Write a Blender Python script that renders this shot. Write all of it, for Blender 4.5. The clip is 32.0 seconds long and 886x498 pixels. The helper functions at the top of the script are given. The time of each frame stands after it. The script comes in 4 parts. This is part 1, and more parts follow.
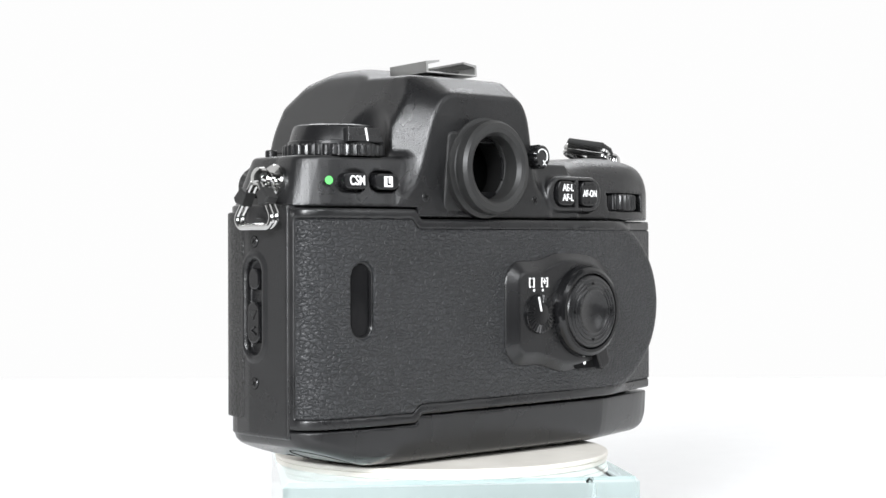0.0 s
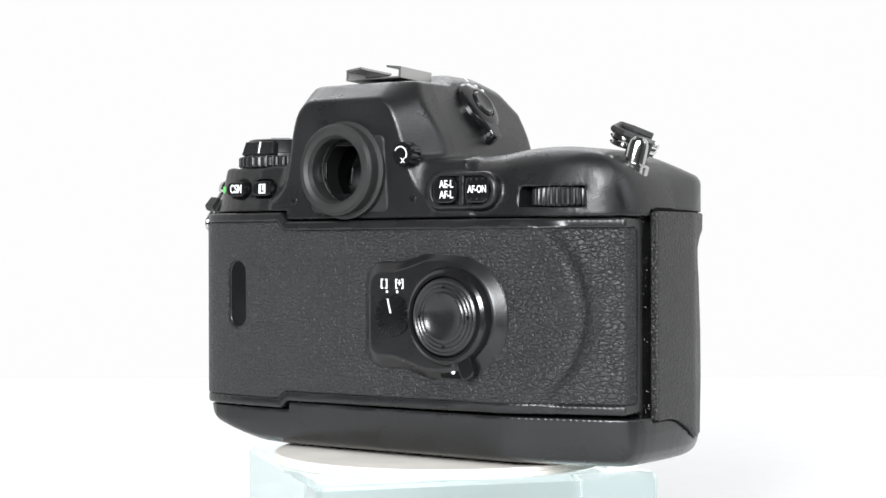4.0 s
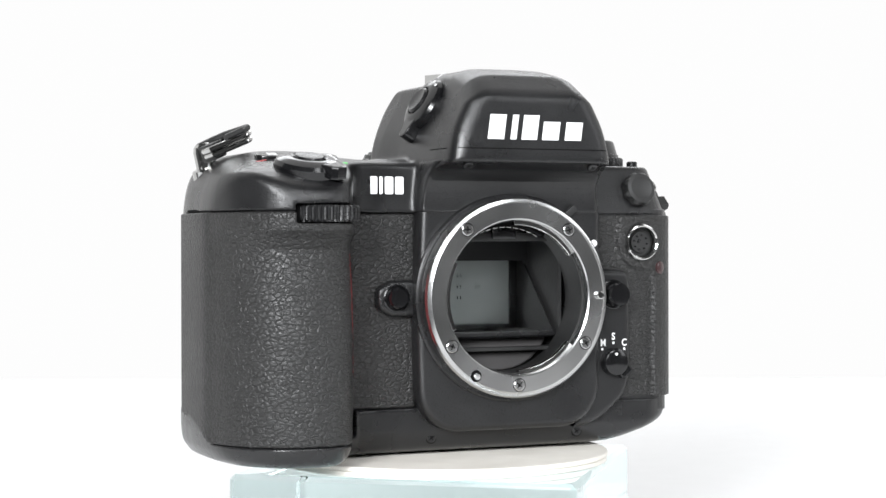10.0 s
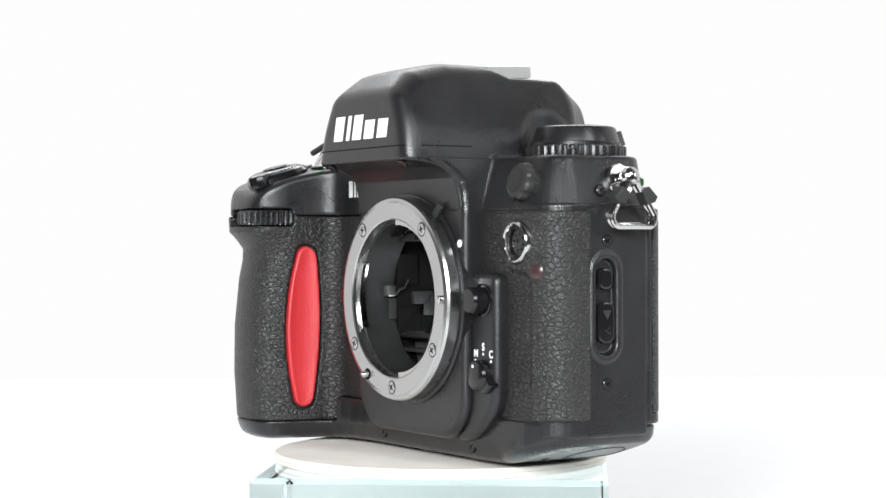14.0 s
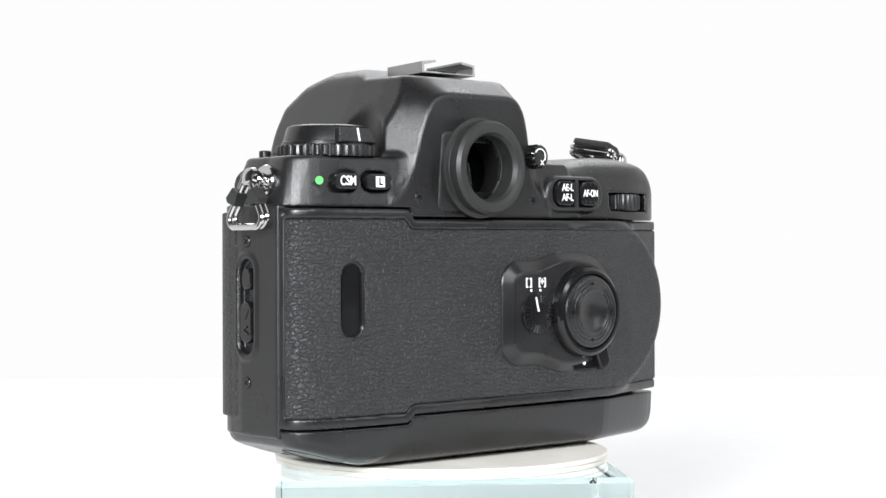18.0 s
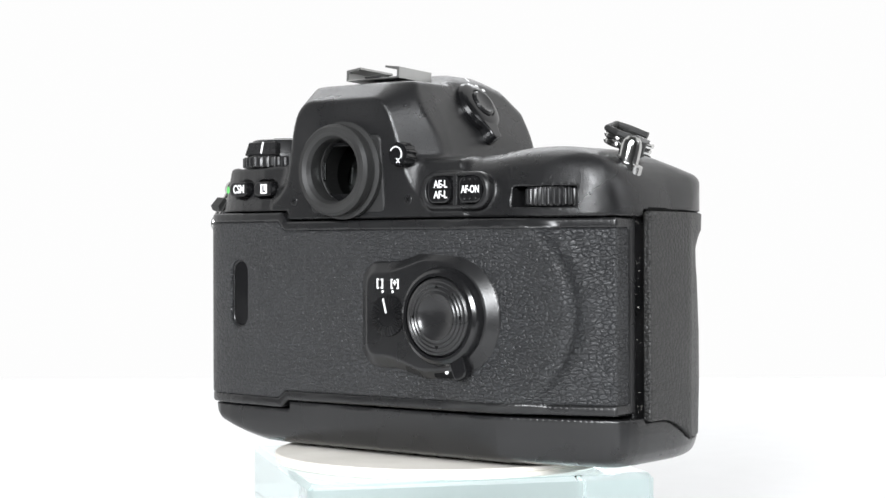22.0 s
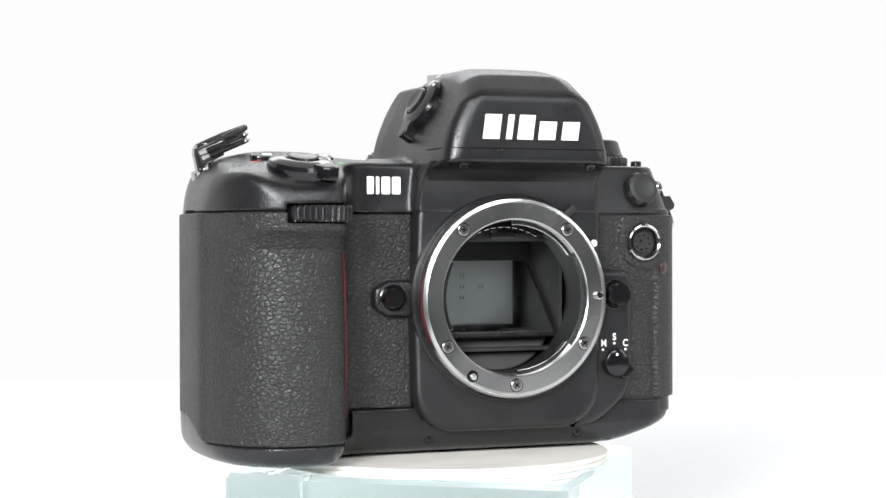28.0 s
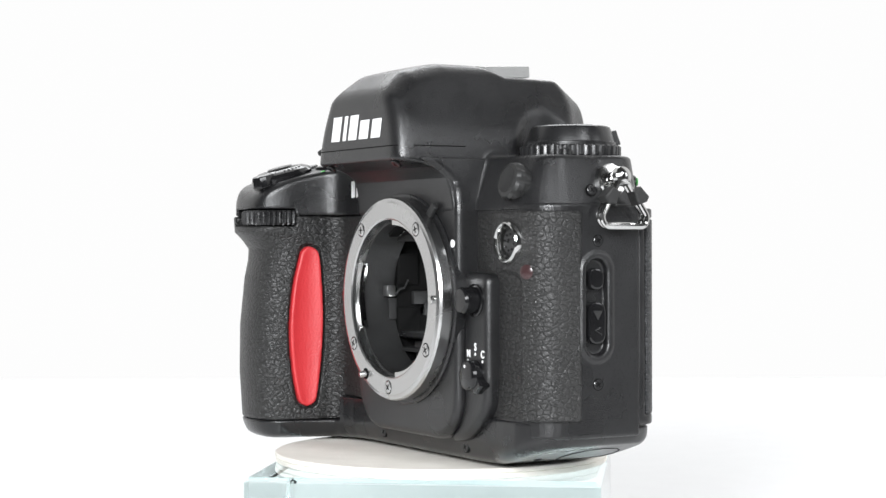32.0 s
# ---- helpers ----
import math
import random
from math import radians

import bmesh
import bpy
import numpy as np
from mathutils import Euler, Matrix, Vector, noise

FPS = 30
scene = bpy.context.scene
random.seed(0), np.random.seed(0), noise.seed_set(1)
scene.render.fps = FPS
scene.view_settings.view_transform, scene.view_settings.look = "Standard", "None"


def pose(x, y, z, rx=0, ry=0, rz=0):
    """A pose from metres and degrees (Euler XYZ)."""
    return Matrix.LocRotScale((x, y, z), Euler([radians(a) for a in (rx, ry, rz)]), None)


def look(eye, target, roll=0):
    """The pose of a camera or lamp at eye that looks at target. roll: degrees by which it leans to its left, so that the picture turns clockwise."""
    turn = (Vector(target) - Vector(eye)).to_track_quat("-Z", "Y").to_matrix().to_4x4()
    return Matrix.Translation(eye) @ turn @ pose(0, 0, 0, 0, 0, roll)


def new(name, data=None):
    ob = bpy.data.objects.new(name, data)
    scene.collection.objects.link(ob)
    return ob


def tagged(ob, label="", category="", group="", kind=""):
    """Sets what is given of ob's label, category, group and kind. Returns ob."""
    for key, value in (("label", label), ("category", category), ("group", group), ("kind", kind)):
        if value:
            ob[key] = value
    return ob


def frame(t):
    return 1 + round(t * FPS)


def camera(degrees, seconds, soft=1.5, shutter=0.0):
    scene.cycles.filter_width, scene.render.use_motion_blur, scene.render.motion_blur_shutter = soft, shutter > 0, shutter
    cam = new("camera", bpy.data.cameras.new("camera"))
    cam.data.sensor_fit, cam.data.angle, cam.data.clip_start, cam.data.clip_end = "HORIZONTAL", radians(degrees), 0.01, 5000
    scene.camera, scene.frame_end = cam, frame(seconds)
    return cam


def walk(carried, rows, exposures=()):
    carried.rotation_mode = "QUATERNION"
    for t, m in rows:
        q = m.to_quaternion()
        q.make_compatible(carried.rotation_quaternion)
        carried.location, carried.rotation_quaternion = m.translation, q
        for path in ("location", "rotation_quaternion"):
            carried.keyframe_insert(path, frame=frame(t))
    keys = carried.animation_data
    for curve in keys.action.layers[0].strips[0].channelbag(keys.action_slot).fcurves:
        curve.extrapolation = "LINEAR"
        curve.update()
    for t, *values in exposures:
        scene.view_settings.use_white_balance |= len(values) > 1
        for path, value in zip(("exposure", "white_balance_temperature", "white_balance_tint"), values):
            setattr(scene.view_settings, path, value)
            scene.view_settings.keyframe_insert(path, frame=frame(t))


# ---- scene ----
# A black film camera body on a card disc and a glass block, turning on the spot before a still camera.
cam = camera(28.03, 32.0, soft=1.5)
BASE = 0.043          # underside of the camera body above the table
EYE = pose(0.0, -0.5461, BASE + 0.063, 90 - 0.162, 0.131, -0.065)
walk(cam, [(0, EYE), (32, EYE)])

# ---- light ----
world = bpy.data.worlds.new("studio")
scene.world = world
world.use_nodes = True
world.node_tree.nodes["Background"].inputs[0].default_value = (1, 1, 1, 1)
world.node_tree.nodes["Background"].inputs[1].default_value = 0.985


def softbox(name, eye, target, wide, high, watts):
    data = bpy.data.lights.new(name, "AREA")
    data.color = (0.955, 0.975, 1.0)
    data.shape, data.size, data.size_y, data.energy = "RECTANGLE", wide, high, watts
    ob = new(name, data)
    ob.matrix_world = look(eye, target)
    return ob


softbox("softbox_left", (-0.36, -1.2, 0.46), (0, 0, 0.08), 0.34, 0.34, 21)
softbox("softbox_right", (0.65, -0.9, 0.85), (0, 0, 0.08), 0.35, 0.35, 4.5)
softbox("softbox_camera", (0.05, -1.35, 0.62), (0, 0, 0.1), 0.9, 0.5, 14)
softbox("softbox_side", (1.1, -0.35, 0.5), (0, 0, 0.08), 0.35, 0.5, 2)
# Added fill lamp, out of view, that whitens the far part of the table.
softbox("fill_table", (0.0, 1.3, 1.1), (0, 0.6, 0), 1.4, 0.4, 6.8)

# ---- materials ----


def nodes_of(name):
    m = bpy.data.materials.new(name)
    m.use_nodes = True
    t = m.node_tree
    return m, t, t.nodes["Principled BSDF"]


def node(t, kind, **values):
    n = t.nodes.new(kind)
    for k, v in values.items():
        n.inputs[k].default_value = v
    return n


def mapped(t, scale, tall=1.0):
    c = t.nodes.new("ShaderNodeTexCoord")
    m = node(t, "ShaderNodeMapping", Scale=(scale, scale, scale * tall))
    t.links.new(c.outputs["Object"], m.inputs[0])
    return m.outputs[0]


def ramp(t, src, stops):
    r = t.nodes.new("ShaderNodeValToRGB")
    e = r.color_ramp.elements
    while len(e) < len(stops):
        e.new(0.5)
    for el, (p, c) in zip(e, stops):
        el.position, el.color = p, (*c, 1)
    t.links.new(src, r.inputs[0])
    return r.outputs[0]


def bump(t, src, bsdf, strength, distance, before=None):
    b = node(t, "ShaderNodeBump", Strength=strength, Distance=distance)
    t.links.new(src, b.inputs["Height"])
    if before:
        t.links.new(before.outputs[0], b.inputs["Normal"])
    t.links.new(b.outputs[0], bsdf.inputs["Normal"])
    return b


def paint(name, dark, light, rough, grain=2200.0, relief=0.25, metallic=0.0, spec=0.5, wear=60.0, pits=0.0):
    """Paint or plastic with a fine grain, cloudy wear and speckled relief."""
    m, t, b = nodes_of(name)
    n1 = node(t, "ShaderNodeTexNoise", Scale=wear, Detail=4.0)
    n2 = node(t, "ShaderNodeTexNoise", Scale=grain, Detail=2.0)
    p = mapped(t, 1.0)
    t.links.new(p, n1.inputs["Vector"])
    t.links.new(p, n2.inputs["Vector"])
    t.links.new(ramp(t, n1.outputs[0], [(0.3, dark), (0.7, light)]), b.inputs["Base Color"])
    r = node(t, "ShaderNodeMapRange")
    for k, v in zip(range(1, 5), (0.3, 0.7, rough - 0.06, rough + 0.08)):
        r.inputs[k].default_value = v
    t.links.new(n1.outputs[0], r.inputs[0])
    t.links.new(r.outputs[0], b.inputs["Roughness"])
    b.inputs["Metallic"].default_value = metallic
    b.inputs["Specular IOR Level"].default_value = spec
    if pits:
        n3 = node(t, "ShaderNodeTexNoise", Scale=pits, Detail=1.0)
        t.links.new(p, n3.inputs["Vector"])
        hole = ramp(t, n3.outputs[0], [(0.58, (1, 1, 1)), (0.7, (0, 0, 0))])
        first = node(t, "ShaderNodeBump", Strength=0.3, Distance=0.00008)
        t.links.new(hole, first.inputs["Height"])
        shade = node(t, "ShaderNodeMix")
        shade.data_type = "RGBA"
        shade.inputs[6].default_value = (dark[0] * 0.2, dark[1] * 0.2, dark[2] * 0.2, 1)
        t.links.new(hole, shade.inputs[0])
        t.links.new(b.inputs["Base Color"].links[0].from_socket, shade.inputs[7])
        t.links.new(shade.outputs[2], b.inputs["Base Color"])
        bump(t, n2.outputs[0], b, relief, 0.0005, first)
    elif relief:
        bump(t, n2.outputs[0], b, relief, 0.0005)
    return m


def maths(t, operation, a, b=None, c=None):
    n = t.nodes.new("ShaderNodeMath")
    n.operation = operation
    for k, q in enumerate((a, b, c)):
        if q is None:
            continue
        if isinstance(q, (int, float)):
            n.inputs[k].default_value = q
        else:
            t.links.new(q, n.inputs[k])
    return n.outputs[0]


def leather(name, dark, light, rough, cell, depth, tall=1.5):
    """Leatherette: uneven rounded pebbles, longer than high, with creases of changing depth between them."""
    m, t, b = nodes_of(name)
    p = mapped(t, 1.0, tall)
    w = node(t, "ShaderNodeTexNoise", Scale=620.0, Detail=2.0)
    t.links.new(p, w.inputs["Vector"])
    mix = node(t, "ShaderNodeVectorMath")
    mix.operation = "MULTIPLY_ADD"
    t.links.new(w.outputs["Color"], mix.inputs[0])
    mix.inputs[1].default_value = (0.0011, 0.0011, 0.0011)
    t.links.new(p, mix.inputs[2])
    big = node(t, "ShaderNodeTexVoronoi", Scale=cell)
    small = node(t, "ShaderNodeTexVoronoi", Scale=cell * 2.1)
    for v in (big, small):
        v.feature = "DISTANCE_TO_EDGE"
        t.links.new(mix.outputs[0], v.inputs["Vector"])
    fold = ramp(t, big.outputs["Distance"], [(0.0, (0, 0, 0)), (0.09, (0.5, 0.5, 0.5)), (0.2, (0.86, 0.86, 0.86)), (0.45, (1, 1, 1))])
    fine = ramp(t, small.outputs["Distance"], [(0.0, (0, 0, 0)), (0.12, (0.75, 0.75, 0.75)), (0.3, (1, 1, 1))])
    for r in (fold, fine):
        r.node.color_ramp.interpolation = "EASE"
    n1 = node(t, "ShaderNodeTexNoise", Scale=45.0, Detail=5.0)
    n2 = node(t, "ShaderNodeTexNoise", Scale=2600.0, Detail=2.0)
    n3 = node(t, "ShaderNodeTexNoise", Scale=230.0, Detail=1.0)
    for n in (n1, n2, n3):
        t.links.new(p, n.inputs["Vector"])
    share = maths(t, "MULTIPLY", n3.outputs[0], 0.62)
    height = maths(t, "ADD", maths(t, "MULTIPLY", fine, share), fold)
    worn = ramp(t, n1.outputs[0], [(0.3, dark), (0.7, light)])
    # Shade between the pebbles is put into the colour: half as bright in creases.
    crease_shade = node(t, "ShaderNodeMix")
    crease_shade.data_type = "RGBA"
    t.links.new(maths(t, "MULTIPLY", height, 0.75), crease_shade.inputs[0])
    crease_shade.inputs[6].default_value = (dark[0] * 0.5, dark[1] * 0.5, dark[2] * 0.5, 1)
    t.links.new(worn, crease_shade.inputs[7])
    t.links.new(crease_shade.outputs[2], b.inputs["Base Color"])
    r = node(t, "ShaderNodeMapRange")
    for k, q in zip(range(1, 5), (0.3, 0.7, rough - 0.05, rough + 0.05)):
        r.inputs[k].default_value = q
    t.links.new(n1.outputs[0], r.inputs[0])
    t.links.new(r.outputs[0], b.inputs["Roughness"])
    first = node(t, "ShaderNodeBump", Strength=0.15, Distance=0.00006)
    t.links.new(n2.outputs[0], first.inputs["Height"])
    bump(t, height, b, 1.0, depth, first)
    return m


BLACK = paint("black_crackle_paint", (0.009, 0.009, 0.0095), (0.013, 0.013, 0.0135), 0.29, 3000, 0.16, pits=2200.0)
SATIN = paint("satin_black_plastic", (0.009, 0.009, 0.0095), (0.013, 0.013, 0.0135), 0.27, 2400, 0.06)
GLOSS = paint("glossy_black_plastic", (0.005, 0.005, 0.0055), (0.008, 0.008, 0.0085), 0.16, 900, 0.0)
DULL = paint("dull_black", (0.010, 0.010, 0.010), (0.016, 0.016, 0.016), 0.55, 900, 0.1)
BAFFLE = paint("grey_baffle_paint", (0.028, 0.026, 0.026), (0.034, 0.032, 0.032), 0.6, 900, 0.05)
PIT = paint("matte_flocked_black", (0.004, 0.004, 0.004), (0.006, 0.006, 0.006), 0.9, 900, 0.0, spec=0.1)
RUBBER = paint("black_rubber", (0.013, 0.013, 0.013), (0.02, 0.02, 0.0195), 0.5, 1800, 0.1)
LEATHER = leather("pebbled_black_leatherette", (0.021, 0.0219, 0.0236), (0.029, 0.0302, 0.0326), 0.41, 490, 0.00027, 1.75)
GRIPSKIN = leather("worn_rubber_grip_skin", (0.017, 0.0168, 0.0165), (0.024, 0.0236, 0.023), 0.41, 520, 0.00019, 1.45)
STEEL = paint("brushed_steel", (0.48, 0.48, 0.48), (0.54, 0.54, 0.535), 0.24, 1500, 0.012, 1.0, wear=25.0)
CHROME = paint("polished_chrome", (0.48, 0.48, 0.475), (0.58, 0.58, 0.57), 0.12, 700, 0.0, 1.0)
BRASS = paint("brass", (0.6, 0.42, 0.16), (0.7, 0.5, 0.2), 0.3, 700, 0.0, 1.0)
WHITE = paint("white_print", (0.8, 0.8, 0.8), (0.86, 0.86, 0.86), 0.5, 700, 0.0)
GREEN = paint("green_print", (0.1, 0.55, 0.12), (0.14, 0.62, 0.16), 0.5, 700, 0.0)
RED = paint("red_rubber", (0.42, 0.02, 0.025), (0.5, 0.03, 0.035), 0.45, 1500, 0.25)
REDGLASS = paint("dark_red_lens", (0.035, 0.017, 0.018), (0.045, 0.022, 0.023), 0.25, 700, 0.0)
EYEGLASS = paint("coated_eyepiece_glass", (0.09, 0.095, 0.093), (0.1, 0.106, 0.103), 0.06, 700, 0.0, 1.0)
SHOE = paint("worn_shoe_metal", (0.42, 0.42, 0.415), (0.56, 0.56, 0.55), 0.36, 500, 0.05, 1.0)
MIRROR = paint("silvered_glass", (0.8, 0.81, 0.81), (0.84, 0.85, 0.85), 0.06, 700, 0.0, 1.0)
SCREEN = paint("pale_matte_screen", (0.48, 0.51, 0.5), (0.54, 0.57, 0.56), 0.34, 900, 0.0, 0.85)
CARD = paint("cream_card", (0.72, 0.69, 0.63), (0.82, 0.79, 0.73), 0.8, 900, 0.3)
TABLE = paint("white_table_paint", (0.86, 0.86, 0.86), (0.88, 0.88, 0.88), 0.7, 400, 0.0)

# ---- building helpers; lengths in millimetres ----
MM = 0.001


def part(name, bm, material, parent=None, label="", smooth=25.0):
    me = bpy.data.meshes.new(name)
    bm.to_mesh(me)
    bm.free()
    me.materials.append(material)
    for p in me.polygons:
        p.use_smooth = True
    me.set_sharp_from_angle(angle=radians(smooth))
    ob = new(name, me)
    ob.parent = parent
    return tagged(ob, label)


def nets(field, lo, step):
    """Surface nets: the zero surface of a field sampled on a grid."""
    nx, ny, nz = field.shape
    inside = field < 0
    corner = [(i, j, k) for i in (0, 1) for j in (0, 1) for k in (0, 1)]
    count = np.zeros((nx - 1, ny - 1, nz - 1), np.int8)
    for i, j, k in corner:
        count += inside[i:nx - 1 + i, j:ny - 1 + j, k:nz - 1 + k]
    cells = np.argwhere((count > 0) & (count < 8))
    ids = np.full(count.shape, -1, np.int64)
    ids[tuple(cells.T)] = np.arange(len(cells))
    vals = [field[cells[:, 0] + i, cells[:, 1] + j, cells[:, 2] + k] for i, j, k in corner]
    total, number = np.zeros((len(cells), 3)), np.zeros(len(cells))
    for a in range(8):
        for b in range(a + 1, 8):
            d = [q - p for p, q in zip(corner[a], corner[b])]
            if sum(map(abs, d)) != 1:
                continue
            va, vb = vals[a], vals[b]
            cut = (va < 0) != (vb < 0)
            f = np.where(cut, va / np.where(cut, va - vb, 1), 0)
            total += np.where(cut[:, None], np.array(corner[a]) + f[:, None] * np.array(d), 0)
            number += cut
    verts = (cells + total / number[:, None]) * step + np.array(lo)
    faces = []
    for ax in range(3):
        sl0 = [slice(None)] * 3
        sl1 = [slice(None)] * 3
        sl0[ax], sl1[ax] = slice(0, -1), slice(1, None)
        a, b = inside[tuple(sl0)], inside[tuple(sl1)]
        for flip in (False, True):
            e = np.argwhere((a & ~b) if not flip else (~a & b))
            u, w = [q for q in range(3) if q != ax]
            e = e[(e[:, u] > 0) & (e[:, w] > 0)]
            quad = []
            for du, dw in ((-1, -1), (0, -1), (0, 0), (-1, 0)):
                c = e.copy()
                c[:, u] += du
                c[:, w] += dw
                c = np.minimum(c, np.array(ids.shape) - 1)
                quad.append(ids[tuple(c.T)])
            q = np.stack(quad, 1)
            q = q[(q >= 0).all(1)]
            faces.append(q[:, ::-1] if flip != (ax == 1) else q)
    return verts, np.concatenate(faces)


def solid(name, shape, lo, hi, step, material, parent, label=""):
    """A part moulded from a distance field in body millimetres."""
    axes = [np.arange(a - 2 * step, b + 3 * step, step, dtype=np.float32) for a, b in zip(lo, hi)]
    x, y, z = axes[0][:, None, None], axes[1][None, :, None], axes[2][None, None, :]
    field = np.broadcast_to(shape(x, y, z), [len(a) for a in axes])
    v, f = nets(np.ascontiguousarray(field), [a[0] for a in axes], step)
    me = bpy.data.meshes.new(name)
    me.from_pydata((v * MM).tolist(), [], f.tolist())
    me.materials.append(material)
    me.polygons.foreach_set("use_smooth", np.ones(len(f), bool))
    me.update()
    ob = new(name, me)
    ob.parent = parent
    return tagged(ob, label)


def poly(u, v, points, r=0.0):
    """Distance to a closed outline in two coordinates, its corners rounded by r."""
    shape = np.broadcast_shapes(u.shape, v.shape)
    d = np.full(shape, 1e9, np.float32)
    odd = np.zeros(shape, bool)
    for (ax, ay), (bx, by) in zip(points, points[1:] + points[:1]):
        ex, ey = bx - ax, by - ay
        t = np.clip(((u - ax) * ex + (v - ay) * ey) / (ex * ex + ey * ey), 0, 1)
        d = np.minimum(d, (u - ax - t * ex) ** 2 + (v - ay - t * ey) ** 2)
        if ey:
            odd ^= ((ay > v) != (by > v)) & (u < ex * (v - ay) / ey + ax)
    return np.where(odd, -1, 1) * np.sqrt(d) - r


def both(a, b, r=0.0):
    """Intersection with a fillet of radius r."""
    if np.max(r) <= 0:
        return np.maximum(a, b)
    return np.minimum(-r, np.maximum(a, b)) + np.sqrt(np.maximum(r + a, 0) ** 2 + np.maximum(r + b, 0) ** 2)


def either(a, b, r=0.0):
    if r <= 0:
        return np.minimum(a, b)
    return np.maximum(r, np.minimum(a, b)) - np.sqrt(np.maximum(r - a, 0) ** 2 + np.maximum(r - b, 0) ** 2)


def less(a, b, r=0.0):
    return both(a, -b, r)


def rod(u, v, cu, cv, r):
    return np.sqrt((u - cu) ** 2 + (v - cv) ** 2) - r


# ---- the camera body ----
body = tagged(new("film_camera"), "black film camera body without a lens, standing on a cream disc", "camera")
AXIS = -14.4          # the optical axis
EYEX = -13.0          # the middle of the viewfinder eyepiece
STEP = 0.5


def inset(points, r):
    """The outline moved inwards by r."""
    n = len(points)
    area = sum(points[i - 1][0] * points[i][1] - points[i][0] * points[i - 1][1] for i in range(n))
    s = r if area > 0 else -r
    out = []
    for i in range(n):
        (ax, ay), (bx, by), (cx, cy) = points[i - 1], points[i], points[(i + 1) % n]
        ux, uy, vx, vy = bx - ax, by - ay, cx - bx, cy - by
        lu, lv = math.hypot(ux, uy), math.hypot(vx, vy)
        px, py = bx - uy / lu * s, by + ux / lu * s
        qx, qy = bx - vy / lv * s, by + vx / lv * s
        cross = ux * vy - uy * vx
        if abs(cross) < 1e-6 * lu * lv:
            out.append((px, py))
        else:
            k = ((qx - px) * vy - (qy - py) * vx) / cross
            out.append((px + k * ux, py + k * uy))
    return out


def bend(points, n=2):
    """A polyline with its inner corners cut into a smooth curve; the ends stay."""
    for k in range(n):
        out = [points[0]]
        for (ax, ay), (bx, by) in zip(points, points[1:]):
            out += [(0.75 * ax + 0.25 * bx, 0.75 * ay + 0.25 * by), (0.25 * ax + 0.75 * bx, 0.25 * ay + 0.75 * by)]
        points = out + [points[-1]]
    return points


def soft(points, n=2):
    """A closed outline with all corners cut into a smooth curve."""
    ring = bend(points + points[:1], n)
    return ring[1:-1]


def rpoly(u, v, points, r):
    return poly(u, v, inset(points, r), r)


def capsule(u, v, u0, v0, u1, v1, r):
    return poly(u, v, [(u0, v0), (u1, v1)], r)


def chassis_plan(x, y):
    return poly(x, y, [(-77, -24), (-70, -29), (60, -29), (75, -22), (75, 14)] + bend([(-58, 14), (-69.6, 13), (-75.6, 8), (-77, -2)]))


def door_outline(x, z):
    return poly(x, z, [(-90, 12.6), (-39.5, 12.6), (-37, 14.9), (90, 15.6), (90, 70.4), (-37, 70.2), (-39.4, 73), (-90, 73)])


def door_mass(x, y, z):
    p = poly(x, y, bend([(-77.2, 10), (-77.3, -20), (-75, -25), (-68, -28), (-50, -29.8), (0, -31.4), (40, -31), (54, -26.8), (76.3, -19.8)]) + [(76.4, 10)])
    thumb = both(rod(x, z, 41, 44, 27.5), np.abs(y + 15.2) - 15.5, 3)
    main = np.broadcast_to(p, np.broadcast_shapes(x.shape, y.shape, z.shape))
    return either(main, thumb, 4)


def film_slot(x, z, r):
    return capsule(x, z, -58.6, 40.9, -58.6, 54.2, r)


def back_door(x, y, z):
    d = both(door_mass(x, y, z), door_outline(x, z) + 0.2, 0.7)
    d = both(d, y + 9.7, 0.7)
    d = less(d, both(x + 40, -(y + 18.6)), 0.4)
    inner = np.maximum(door_outline(x, z) + 3.0, np.maximum(np.where(x > 0, y + 13.2, y + 21.0), -1e9))
    d = less(d, np.maximum(inner, -(door_mass(x, y, z) + 0.7)), 0.25)
    return less(d, np.maximum(film_slot(x, z, 3.4), y + 26.0), 0.3)


def door_skin(x, y, z):
    m = door_mass(x, y, z)
    d = both(m - 0.1, door_outline(x, z) + 3.1, 0.5)
    d = both(d, np.where(x > 0, y + 13.3, y + 21.1), 0.5)
    d = np.maximum(d, -(m + 1.6))
    return less(d, film_slot(x, z, 3.9), 0.3)


def chassis(x, y, z):
    d = both(chassis_plan(x, y), np.abs(z - 42) - 32, 0.5)
    d = less(d, np.where(x > 30, y + 8.5 - (x - 76) * 0.2, y + 18.9))
    d = both(d, np.where(x > 66, x - 75.0, -1e3))
    d = less(d, rod(x, z, AXIS, 47, 23.2))
    d = less(d, np.maximum(np.maximum(np.abs(x - AXIS) - 20.9, np.abs(z - 51) - 20.4), y - 12.5))
    d = less(d, np.maximum(rod(x, z, -62.3, 63.4, 5.7), 10.5 - y))
    # recess of the catch in the side
    c = capsule(y, z, -4.4, 36, -4.4, 55.5, 3.3)
    d = less(d, np.maximum(c, x + 75.2), 0.5)
    rim = np.maximum(np.abs(capsule(y, z, -4.4, 36, -4.4, 55.5, 4.5)) - 0.8, np.abs(x + 77) - 0.45)
    return either(d, rim, 0.4)


